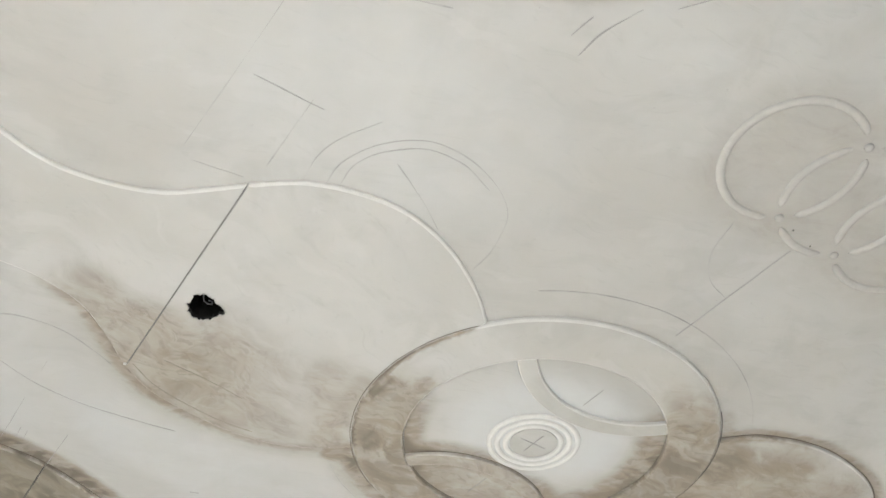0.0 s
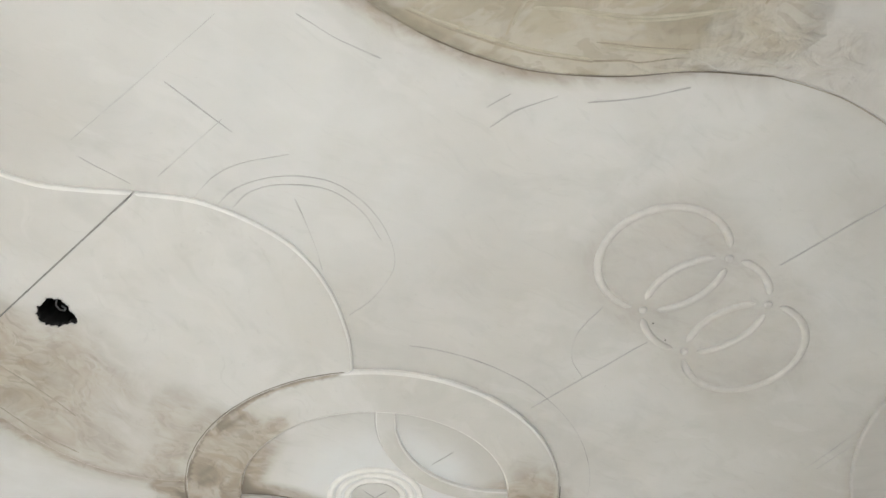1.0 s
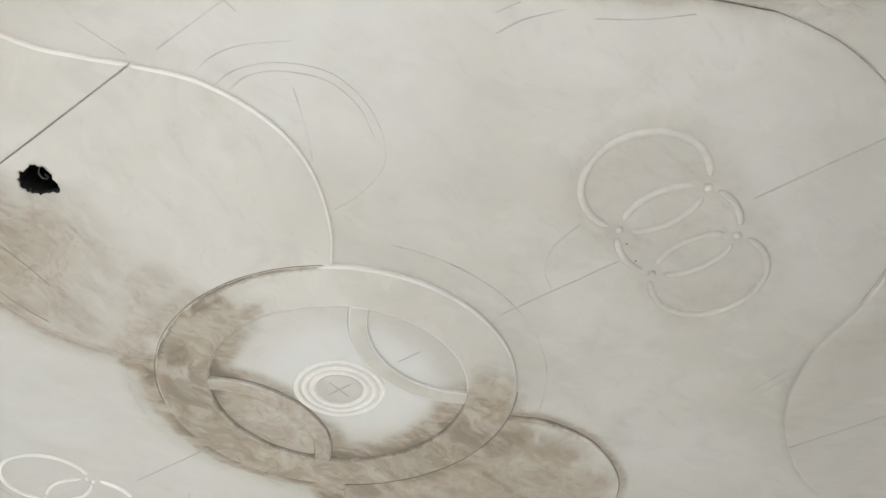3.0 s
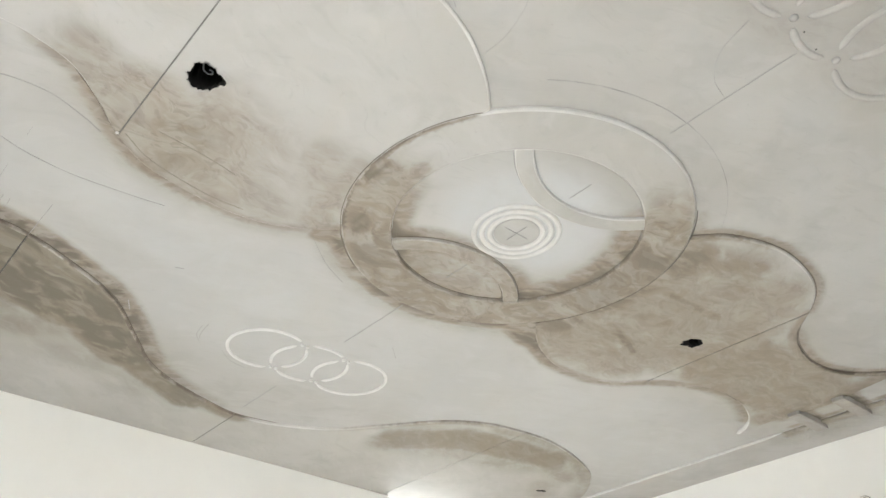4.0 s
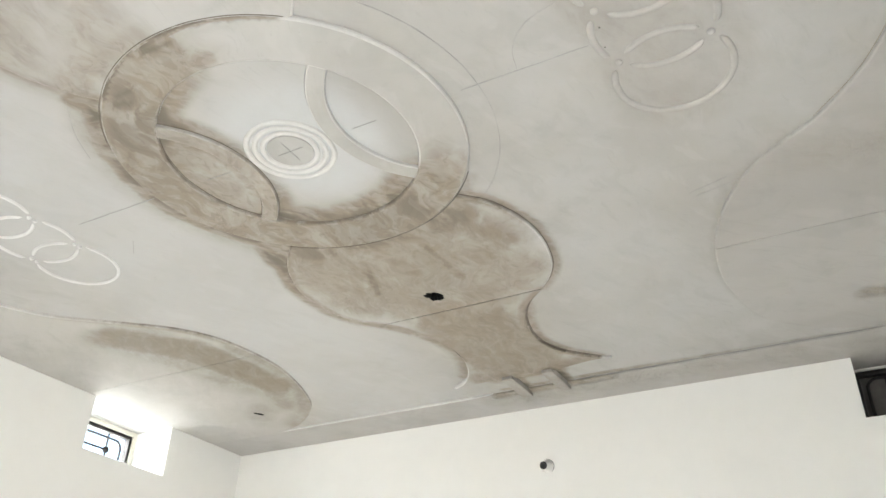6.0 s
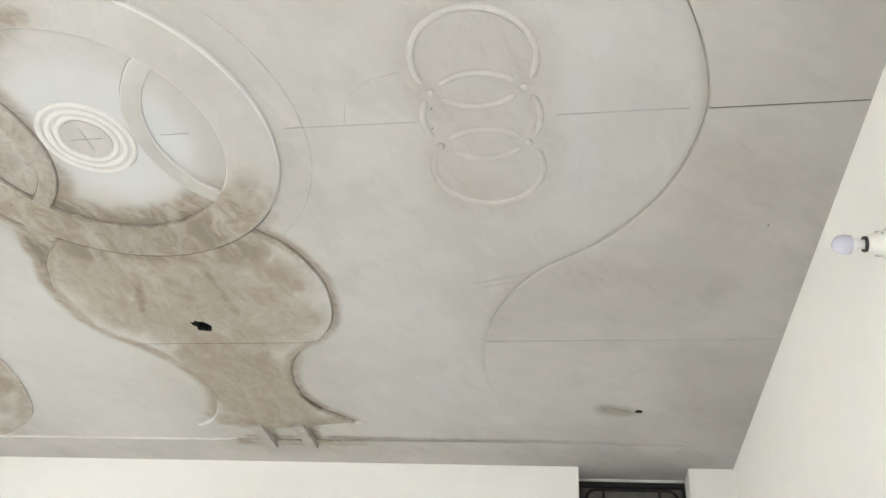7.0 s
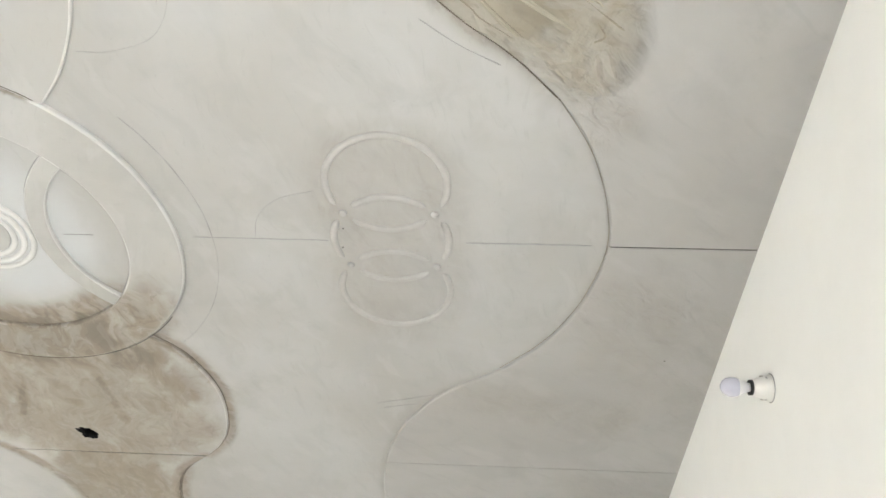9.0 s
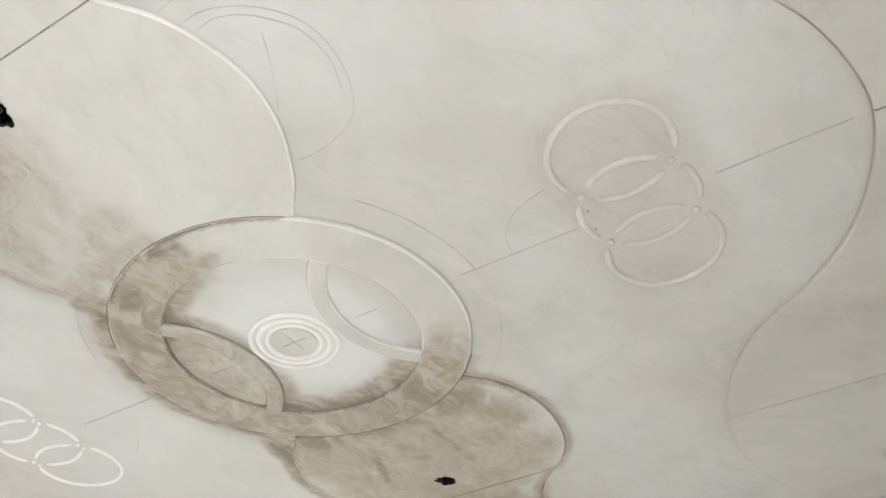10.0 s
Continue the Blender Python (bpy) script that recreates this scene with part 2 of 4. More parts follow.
def spline(points, per=10):
    """A smooth curve through the points (Catmull-Rom)."""
    p = [Vector(q) for q in points]
    p = [2 * p[0] - p[1], *p, 2 * p[-1] - p[-2]]
    out = []
    for i in range(1, len(p) - 2):
        a, b, c, d = p[i - 1:i + 3]
        for k in range(per):
            t = k / per
            out.append(0.5 * ((2 * b) + (c - a) * t + (2 * a - 5 * b + 4 * c - d) * t * t + (3 * b - a - 3 * c + d) * t ** 3))
    out.append(p[-2])
    return out


def arc(cx, cy, r, a0, a1, count):
    return [Vector((cx + r * math.cos(radians(a0 + (a1 - a0) * k / count)),
                    cy + r * math.sin(radians(a0 + (a1 - a0) * k / count)))) for k in range(count + 1)]


def area(loop):
    return sum(a.x * b.y - b.x * a.y for a, b in zip(loop, loop[1:] + loop[:1])) / 2


def inset(loop, d):
    """The closed loop moved inwards by d (outwards when d is negative)."""
    s = 1 if area(loop) > 0 else -1
    out = []
    for a, b, c in zip(loop[-1:] + loop[:-1], loop, loop[1:] + loop[:1]):
        u, v = (b - a), (c - b)
        u = u.normalized() if u.length > 1e-9 else v.normalized()
        v = v.normalized() if v.length > 1e-9 else u
        nrm = Vector((-(u.y + v.y), u.x + v.x))
        nrm = nrm.normalized() if nrm.length > 1e-6 else Vector((-u.y, u.x))
        out.append(b + nrm * (s * d / max(0.5, nrm.dot(Vector((-u.y, u.x))))))
    return out


def inside(p, loop):
    hit = False
    for a, b in zip(loop, loop[1:] + loop[:1]):
        if (a.y > p.y) != (b.y > p.y) and p.x < (b.x - a.x) * (p.y - a.y) / (b.y - a.y) + a.x:
            hit = not hit
    return hit


def wetness(points, stains):
    """Soft-edged smears: (x0, y0, x1, y1, radius, fade, amount)."""
    p = np.array([(v[0], v[1]) for v in points])
    total = np.zeros(len(p))
    for x0, y0, x1, y1, r, fade, amount in stains:
        dx, dy = x1 - x0, y1 - y0
        t = np.clip(((p[:, 0] - x0) * dx + (p[:, 1] - y0) * dy) / max(1e-9, dx * dx + dy * dy), 0, 1)
        d = np.hypot(p[:, 0] - x0 - t * dx, p[:, 1] - y0 - t * dy)
        k = np.clip((r + fade - d) / fade, 0, 1)
        total = np.maximum(total, amount * k * k * (3 - 2 * k))
    return total


def halo(points, r, fade, amounts, per=4):
    """A smear that follows a curve; its amount runs through the given values."""
    row = spline(points, per) if len(points) < 24 else [Vector(q) for q in points]
    out = []
    n = len(row) - 1
    for i, (a, b) in enumerate(zip(row, row[1:])):
        u = (i + 0.5) / n * (len(amounts) - 1)
        j = min(int(u), len(amounts) - 2)
        out.append((a.x, a.y, b.x, b.y, r, fade, amounts[j] + (amounts[j + 1] - amounts[j]) * (u - j)))
    return out


def inside_all(points, loop):
    """For many points at once: which lie inside the loop."""
    x, y = points[:, 0], points[:, 1]
    hit = np.zeros(len(points), bool)
    for a, b in zip(loop, loop[1:] + loop[:1]):
        if a.y != b.y:
            hit ^= ((a.y > y) != (b.y > y)) & (x < (b.x - a.x) * (y - a.y) / (b.y - a.y) + a.x)
    return hit


def from_loops(loops, step, z):
    """A flat triangulated sheet at z bounded by the first loop, with the others as holes."""
    from_verts, edges = [], []
    for lp in loops:
        s = len(from_verts)
        from_verts += [Vector(q) for q in lp]
        edges += [(s + k, s + (k + 1) % len(lp)) for k in range(len(lp))]
    xs, ys = [q.x for q in loops[0]], [q.y for q in loops[0]]
    nx, ny = int((max(xs) - min(xs)) / step), int((max(ys) - min(ys)) / step)
    rim = [q for lp in loops for q in lp]
    cells = {}
    for q in rim:
        cells.setdefault((int(q.x // step), int(q.y // step)), []).append(q)
    for i in range(1, nx):
        for j in range(1, ny):
            q = Vector((min(xs) + (i + 0.5 * (j % 2)) * step, min(ys) + j * step))
            cx, cy = int(q.x // step), int(q.y // step)
            near = any((r - q).length < step * 0.55 for u in (-1, 0, 1) for v in (-1, 0, 1) for r in cells.get((cx + u, cy + v), ()))
            if not near:
                from_verts.append(q)
    res = mathutils.geometry.delaunay_2d_cdt(from_verts, edges, [], 0, 1e-6)
    pts, tris = res[0], res[2]
    mids = np.array([[sum(pts[k].x for k in t) / 3, sum(pts[k].y for k in t) / 3] for t in tris])
    good = inside_all(mids, loops[0])
    for lp in loops[1:]:
        good &= ~inside_all(mids, lp)
    keep = [tuple(reversed(t)) for t, ok in zip(tris, good) if ok]
    return [Vector((q.x, q.y, z)) for q in pts], keep


def even(loop, step):
    """The closed loop with its long edges cut into steps."""
    out = []
    for a, b in zip(loop, loop[1:] + loop[:1]):
        k = max(1, int((b - a).length / step))
        out += [a.lerp(b, i / k) for i in range(k)]
    return out


def relief(name, outline, holes, material, stains, step=0.025, depth=D, top=H + 0.004, soft=0.006, parent=None, label="", ragged=(), cuts=(), lip=None):
    """A plaster layer with rounded lower edges. ragged: broken holes right through it; cuts: levels of y at which a board is sawn off sharp."""
    ragged = [h for h in ragged if inside(h[0], outline)]
    outline = even(outline, step * 1.1)

    def rounded(lp, d):
        return [Vector((r.x, q.y)) if any(abs(q.y - y) < 0.0035 for y in cuts) else r for q, r in zip(lp, inset(lp, d))]
    inner = [rounded(outline, soft)] + [inset(h, -soft) for h in holes] + list(ragged)
    verts, faces = from_loops(inner, step, H - depth)
    flat = len(faces)
    for lp, body in [(outline, True)] + [(h, False) for h in holes]:
        s = 1 if body else -1
        rows = [(0.0, top), (0.0, H - depth + soft * 1.0), (soft * 0.3, H - depth + soft * 0.35), (soft, H - depth)]
        base = len(verts)
        for d, z in rows:
            verts += [Vector((q.x, q.y, z)) for q in rounded(lp, s * d)]
        c = len(lp)
        flip = (area(lp) > 0) != body
        for r in range(len(rows) - 1):
            for k in range(c):
                j = (k + 1) % c
                f = (base + r * c + k, base + (r + 1) * c + k, base + (r + 1) * c + j, base + r * c + j)
                faces.append(tuple(reversed(f)) if flip else f)
    for lp in ragged:
        base, c = len(verts), len(lp)
        verts += [Vector((q.x, q.y, z)) for z in (H - depth, top) for q in lp]
        faces += [(base + k, base + c + k, base + c + (k + 1) % c, base + (k + 1) % c) for k in range(c)]
    solid = len(faces) - sum(len(lp) for lp in ragged)
    ob = mesh_ob(name, verts, faces, material, parent, label=label)
    me = ob.data
    me.materials.append(void_dark)
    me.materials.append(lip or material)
    # side faces take the brightened edge colour
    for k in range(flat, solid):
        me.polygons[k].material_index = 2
    for k in range(solid, len(faces)):
        me.polygons[k].material_index = 1
    wet = me.attributes.new("wet", "FLOAT", "POINT")
    wet.data.foreach_set("value", wetness(verts, stains))
    return ob


def bead(name, path, width, height, material, z, closed=False, parent=None, round_ends=True, label=""):
    """A half-round moulding that hangs from the level z along a path."""
    prof = [(math.cos(math.pi * k / 6), math.sin(math.pi * k / 6)) for k in range(7)]
    verts, faces = [], []
    n = len(path)
    for i, q in enumerate(path):
        a = path[i - 1] if (i or closed) else path[0]
        b = path[(i + 1) % n] if (i < n - 1 or closed) else path[-1]
        d = (b - a).normalized()
        side = Vector((-d.y, d.x))
        k = 1.0
        if not closed and round_ends:
            k = {0: 0.35, n - 1: 0.35, 1: 0.85, n - 2: 0.85}.get(i, 1.0)
        wob = 1 + 0.10 * noise.noise((q.x * 40, q.y * 40, 1.7))
        for u, v in prof:
            verts.append((q.x + side.x * u * width / 2 * k * wob, q.y + side.y * u * width / 2 * k * wob, z + 0.002 - (height + 0.002) * v * k))
    m = len(prof)
    for i in range(n if closed else n - 1):
        j = (i + 1) % n
        faces += [(i * m + k, i * m + k + 1, j * m + k + 1, j * m + k) for k in range(m - 1)]
    if not closed:
        faces += [tuple(range(m)), tuple(reversed(range((n - 1) * m, n * m)))]
    return mesh_ob(name, verts, faces, material, parent, smooth=True, label=label)


def stroke(name, points, width, material, z, parent, per=8, broken=0.5):
    """A thin drawn or cut line that sits on the ceiling, of uneven width."""
    path = spline(points, per) if len(points) > 2 else [Vector(points[0]).lerp(Vector(points[1]), k / 14) for k in range(15)]
    verts, faces = [], []
    for i, q in enumerate(path):
        d = (path[min(i + 1, len(path) - 1)] - path[max(i - 1, 0)]).normalized()
        w = width / 2 * max(0.05, 0.75 + broken * noise.noise((q.x * 9, q.y * 9, 3.1))) * (0.4 if i in (0, len(path) - 1) else 1)
        wob = 0.0012 * noise.noise((q.x * 14, q.y * 14, 8.0))
        for s in (-1, 1):
            for dz in (0.001, -0.0008):
                verts.append((q.x - d.y * (s * w + wob), q.y + d.x * (s * w + wob), z + dz))
    for i in range(len(path) - 1):
        a, b = 4 * i, 4 * i + 4
        faces += [(a + 1, b + 1, b + 3, a + 3), (a, b, b + 1, a + 1), (a + 2, a + 3, b + 3, b + 2)]
    return mesh_ob(name, verts, faces, material, parent)


def rough_hole(cx, cy, rx, ry, seed, turn=0.0, count=26, jag=0.22):
    out = []
    for k in range(count):
        a = 2 * math.pi * k / count
        r = 1 + jag * noise.noise((math.cos(a) * 1.6 + seed, math.sin(a) * 1.6, seed)) + 0.5 * jag * noise.noise((math.cos(a) * 6, math.sin(a) * 6 + seed, 2.0))
        x, y = rx * r * math.cos(a), ry * r * math.sin(a)
        t = radians(turn)
        out.append(Vector((cx + x * math.cos(t) - y * math.sin(t), cy + x * math.sin(t) + y * math.cos(t))))
    return out


def empty(name, at=(0, 0, 0)):
    ob = new(name)
    ob.empty_display_size = 0.1
    ob.location = at
    return ob


# ---- the room ----
hole_a = rough_hole(-0.038, -1.122, 0.052, 0.047, 3.0, 40, count=52, jag=0.34)
hole_b = rough_hole(-0.058, 1.076, 0.047, 0.033, 7.0, 60, count=34, jag=0.5)
hole_c = rough_hole(-1.708, 1.908, 0.030, 0.012, 11.0, 55, jag=0.4)
hole_d = rough_hole(1.721, 1.850, 0.017, 0.017, 15.0)
HOLES = (hole_a, hole_b, hole_c, hole_d)

# plan curves of the relief
WAVE_E = [(1.131, -2.511), (1.088, -1.994), (1.065, -1.596), (1.115, -1.197), (1.169, -1.019), (1.268, -0.845), (1.403, -0.706), (1.525, -0.611), (1.646, -0.487), (1.732, -0.342),
          (1.788, -0.179), (1.813, -0.01), (1.786, 0.16), (1.73, 0.317), (1.644, 0.461), (1.525, 0.59), (1.395, 0.682), (1.276, 0.797),
          (1.167, 0.977), (1.097, 1.193), (1.068, 1.429), (1.084, 1.636), (1.152, 1.891), (1.269, 2.037), (1.44, 2.151), (1.661, 2.22)]
WAVE_W = [(-1.174, -2.536), (-1.112, -2.115), (-1.097, -1.842), (-1.057, -1.6), (-1.056, -1.297), (-1.15, -1.062), (-1.28, -0.861), (-1.514, -0.675), (-1.686, -0.536),
          (-1.798, -0.365), (-1.891, -0.134), (-1.924, 0.013), (-1.894, 0.208), (-1.767, 0.446), (-1.562, 0.623), (-1.352, 0.794), (-1.24, 0.941),
          (-1.181, 1.113), (-1.163, 1.393), (-1.236, 1.699), (-1.363, 1.956), (-1.597, 2.162), (-1.852, 2.25)]
NORTH_E = [(0.363, 0.456), (0.456, 0.552), (0.516, 0.699), (0.531, 0.847), (0.505, 1.016), (0.452, 1.132), (0.376, 1.222), (0.268, 1.332),
           (0.196, 1.49), (0.173, 1.679), (0.227, 1.843), (0.357, 1.989)]
NORTH_W = [(-0.365, 0.47), (-0.464, 0.577), (-0.52, 0.674), (-0.562, 0.808), (-0.553, 1.003), (-0.497, 1.137), (-0.416, 1.22), (-0.324, 1.344),
           (-0.256, 1.519), (-0.259, 1.734), (-0.344, 1.944), (-0.479, 2.052)]
SOUTH_E = [(0.367, -0.464), (0.447, -0.559), (0.525, -0.699), (0.561, -0.841), (0.548, -0.971), (0.499, -1.098), (0.417, -1.203), (0.34, -1.286),
           (0.269, -1.372), (0.223, -1.481), (0.2, -1.609), (0.226, -1.747), (0.301, -1.927), (0.41, -2.046)]
SOUTH_W = [(-0.354, -0.462), (-0.414, -0.53), (-0.488, -0.658), (-0.516, -0.808), (-0.504, -0.969), (-0.471, -1.111), (-0.395, -1.222),
           (-0.317, -1.297), (-0.229, -1.4), (-0.197, -1.502), (-0.191, -1.596), (-0.218, -1.751), (-0.299, -1.932), (-0.409, -2.054)]
RO, RI = 0.586, 0.421

# ceiling: the flat field, which runs on over the walls, with the broken holes and the dark hollows over them
RING_W = [tuple(q) for q in arc(0, 0, RO, 124, 228, 12)]
FIELD_STAINS_AND_SHADE = (
    halo(SOUTH_W[0:10], 0.010, 0.06, [0.6, 0.6, 1.05, 1.15, 0.5]) + halo(SOUTH_W[0:9], 0.01, 0.13, [0.4, 0.3, 0.45, 0.3])
    + halo(RING_W, 0.022, 0.065, [1.4, 1.2, 1.2, 1.25, 1.3]) + halo(RING_W, 0.03, 0.15, [0.5, 0.4, 0.4, 0.5])
    + halo(NORTH_W[0:9], 0.018, 0.06, [1.4, 1.25, 0.95, 0.85, 1.0, 0.9]) + halo(NORTH_W[6:11], 0.005, 0.08, [0.8, 1.0, 0.7])
    + halo(NORTH_E[0:7], 0.008, 0.045, [1.15, 1.0, 0.95, 0.8, 0.6]) + halo(NORTH_E[0:5], 0.0, 0.10, [0.35, 0.3, 0.2])
    + halo(NORTH_E[7:12], 0.004, 0.055, [0.3, 1.0, 1.2, 1.1, 0.8])
    + [(0.467, 0.391, 0.416, 0.451, 0.002, 0.04, 0.45), (-0.446, 0.459, -0.476, 0.559, 0.03, 0.07, 1.3), (-0.428, -0.456, -0.438, -0.496, 0.012, 0.06, 0.95),
       # smears at the neck, and the blocks' shadows painted as dark strips
       (-0.24, 2.06, 0.12, 2.06, 0.01, 0.07, 0.75), (-0.112, 2.05, -0.110, 2.21, 0.004, 0.035, 1.3), (0.112, 2.05, 0.116, 2.22, 0.006, 0.04, 1.35),
       (-0.26, 2.20, 0.22, 2.205, 0.004, 0.03, 0.8)]
    + halo([(0.209, 2.201), (0.615, 2.21), (1.121, 2.214), (1.676, 2.22)], 0.002, 0.028, [0.9, 0.6, 0.4, 0.2])
    # inside the ring
    + halo([tuple(q) for q in arc(0, 0, RI, 266, 216, 8)], 0.016, 0.085, [0.3, 0.9, 1.25, 1.3])
    + halo([tuple(q) for q in arc(0, 0, RI, 218, 142, 10)], 0.018, 0.075, [1.1, 0.9, 0.8, 0.95, 1.2])
    + halo([tuple(q) for q in arc(0, 0, RI, 142, 44, 12)], 0.04, 0.10, [1.3, 1.15, 1.0, 1.15, 1.2, 0.7])
    + halo([tuple(q) for q in arc(-0.556, 0, 0.334, -46, 46, 8)], 0.006, 0.06, [1.1, 0.75, 0.65, 1.0])
    + halo([tuple(q) for q in arc(-0.556, 0, 0.404, -44, 44, 8)], 0.008, 0.075, [1.2, 0.5, 0.4, 1.2])
    + [(0.364, -0.121, 0.365, 0.12, 0.04, 0.05, 0.15), (-0.346, -0.144, -0.345, 0.137, 0.05, 0.06, 0.6)]
    # beside the waved borders
    + halo(WAVE_W[1:11], 0.032, 0.075, [1.0, 1.2, 1.45, 1.45, 1.35, 1.15, 0.7, 0.35])
    + halo(WAVE_W[2:10], 0.02, 0.12, [0.25, 0.25, 0.3, 0.25, 0.1])
    + halo(WAVE_E[2:9], 0.0, 0.06, [0.75, 0.8, 0.7, 0.5, 0.3])
    + halo(WAVE_E[8:24], 0.0, 0.04, [0.2, 0.25, 0.35, 0.3, 0.35, 0.3, 0.2])
    # smudges round the ring ornament
    + [(1.201, -0.217, 1.214, 0.233, 0.17, 0.12, 0.27), (0.813, 0.954, 1.317, 0.854, 0.05, 0.3, 0.14), (-0.918, -1.211, -1.019, -0.81, 0.02, 0.2, 0.12)])
rect = [Vector(q) for q in ((XL - 0.42, YN - 0.42), (XR + 0.42, YN - 0.42), (XR + 0.42, YF + 0.42), (XL - 0.42, YF + 0.42))]
edge_rect = []
for a, b in zip(rect, rect[1:] + rect[:1]):
    edge_rect += [a.lerp(b, k / 40) for k in range(40)]
WIDE = [[sum(lp, Vector((0, 0))) / len(lp) * -0.45 + q * 1.45 for q in lp] for lp in HOLES]
fv, ff = from_loops([edge_rect, *WIDE], 0.021, H)
for lp in HOLES:
    mid = sum(lp, Vector((0, 0))) / len(lp)
    base, c = len(fv), len(lp)
    for s, dz in ((1.45, 0.0), (1.5, 0.006), (2.2, 0.01), (2.2, 0.22)):
        fv += [Vector((mid.x + (q.x - mid.x) * s, mid.y + (q.y - mid.y) * s, H + dz)) for q in lp]
    for r in range(3):
        ff += [(base + r * c + k, base + (r + 1) * c + k, base + (r + 1) * c + (k + 1) % c, base + r * c + (k + 1) % c) for k in range(c)]
    ff.append(tuple(base + 3 * c + k for k in range(c)))
slab = [(-1, 0), (1, 0)]
ceiling = mesh_ob("ceiling", fv, ff, plaster_field)
ceiling.data.materials.append(void_dark)
for poly in ceiling.data.polygons:
    if sum(ceiling.data.vertices[k].co.z for k in poly.vertices) / len(poly.vertices) > H + 0.002:
        poly.material_index = 1
wet_att = ceiling.data.attributes.new("wet", "FLOAT", "POINT")
wet_att.data.foreach_set("value", wetness(fv, FIELD_STAINS_AND_SHADE))
# whiter patches: fresh white filler, and in the west brighter light painted in
PUTTY_AND_LIGHT = [(0.05, 0.0, 0.06, 0.0, 0.20, 0.20, 0.75), (-0.95, -1.9, -0.95, 1.9, 0.28, 0.50, 0.42), (-0.75, -1.1, -0.9, -0.4, 0.08, 0.25, 0.55),
         (0.75, -1.45, 0.80, -0.85, 0.10, 0.35, 0.35), (1.45, -0.25, 1.42, 0.3, 0.02, 0.18, 0.22), (0.75, 1.1, 0.7, 1.7, 0.08, 0.35, 0.30)]
putty_light_att = ceiling.data.attributes.new("putty_light", "FLOAT", "POINT")
putty_light_att.data.foreach_set("value", wetness(fv, PUTTY_AND_LIGHT))
tagged(ceiling, "off-white gypsum plaster ceiling with brown wet smears", "ceiling", kind="structure")

# added slab out of view, keeps sky light from the ceiling holes
bm = bmesh.new()
box(bm, XL - 0.45, XR + 0.45, YN - 0.45, YF + 0.45, H + 0.30, H + 0.42)
tagged(part("blocking_slab", bm, shutter_grey), "unseen grey slab that keeps light out of the ceiling hollows", "roof", kind="structure")


def wall(name, x0, x1, y0, y1, gaps, along, label):
    """A wall from floor to ceiling; gaps: (from, to, sill, head) along its length."""
    bm = bmesh.new()
    lo, hi = (x0, x1) if along == "x" else (y0, y1)
    cuts = sorted(gaps)
    at = lo
    for g0, g1, sill, head in cuts + [(hi, hi, 0, 0)]:
        spans = [(at, g0, 0.0, H - 0.002)]
        if g1 > g0:
            spans += [(g0, g1, 0.0, sill)] if sill > 0 else []
            spans += [(g0, g1, head, H - 0.002)] if head < H - 0.02 else []
        for a, b, z0, z1 in spans:
            if b - a > 1e-4:
                box(bm, *((a, b, y0, y1) if along == "x" else (x0, x1, a, b)), z0, z1)
        at = g1
    bmesh.ops.remove_doubles(bm, verts=bm.verts, dist=1e-5)
    return tagged(part(name, bm, wall_paint), label, "wall", kind="structure")


wall("wall_west", XL - WT, XL, YN - WT, YF + WT, [(1.272, 1.867, 2.787, H)], "y", "white painted wall with a high ventilator opening")
wall("wall_north", XL, XR, YF, YF + WT, [(1.445, 1.998, 2.787, H)], "x", "white painted wall with a high ventilator opening")
# the east window and south doorway are unseen, added to let light in
wall("wall_east", XR, XR + WT, YN - WT, YF + WT, [(-2.35, -1.10, 0.88, 2.12)], "y", "white painted wall carrying a bulb holder")
wall("wall_south", XL, XR, YN - WT, YN, [(-0.35, 0.85, 0.0, 2.1)], "x", "unseen white wall with an added doorway for light")

# floor is out of view; its paleness evens the light on the ceiling
bm = bmesh.new()
box(bm, XL - WT, XR + WT, YN - WT, YF + WT, -0.12, 0.0)
tagged(part("floor", bm, floor_grey), "unseen floor, made pale to bounce light upward", "floor", kind="structure")
# sheet added outside to bounce light in through the openings
bm = bmesh.new()
bmesh.ops.create_grid(bm, x_segments=8, y_segments=8, size=600, matrix=Matrix.Translation((0, 0, -0.13)))
tagged(part("ground", bm, earth), "unseen brown ground sheet outside that bounces light", "ground", kind="structure")

# ---- ceiling relief ----
EAST_STAINS = [(1.42, -0.98, 1.60, -0.80, 0.10, 0.07, 0.92), (1.58, -0.90, 1.68, -0.74, 0.06, 0.07, 0.92), (1.50, -1.2, 1.66, -0.95, 0.16, 0.08, 0.92), (1.52, -0.71, 1.64, -0.66, 0.03, 0.08, 0.6), (1.257, -1.345, 1.389, -0.965, 0.20, 0.07, 0.86), (1.349, -0.916, 1.531, -0.755, 0.08, 0.07, 0.82), (1.154, -1.894, 1.358, -1.294, 0.25, 0.15, 0.86),
               (1.58, -0.72, 1.70, -0.60, 0.05, 0.10, 0.72), (1.66, -0.58, 1.76, -0.42, 0.02, 0.14, 0.34), (1.70, -0.86, 1.74, -0.66, 0.03, 0.09, 0.85), (1.58, 1.832, 1.655, 1.846, 0.004, 0.085, 0.55), (1.918, 0.305, 2.12, 0.605, 0.1, 0.3, 0.24),
               (1.468, 0.754, 1.921, 0.855, 0.03, 0.2, 0.25), (2.024, 1.406, 2.129, 2.307, 0.1, 0.3, 0.2)] + halo(WAVE_E[3:8], 0.01, 0.05, [1.3, 1.2, 1.0, 0.5])
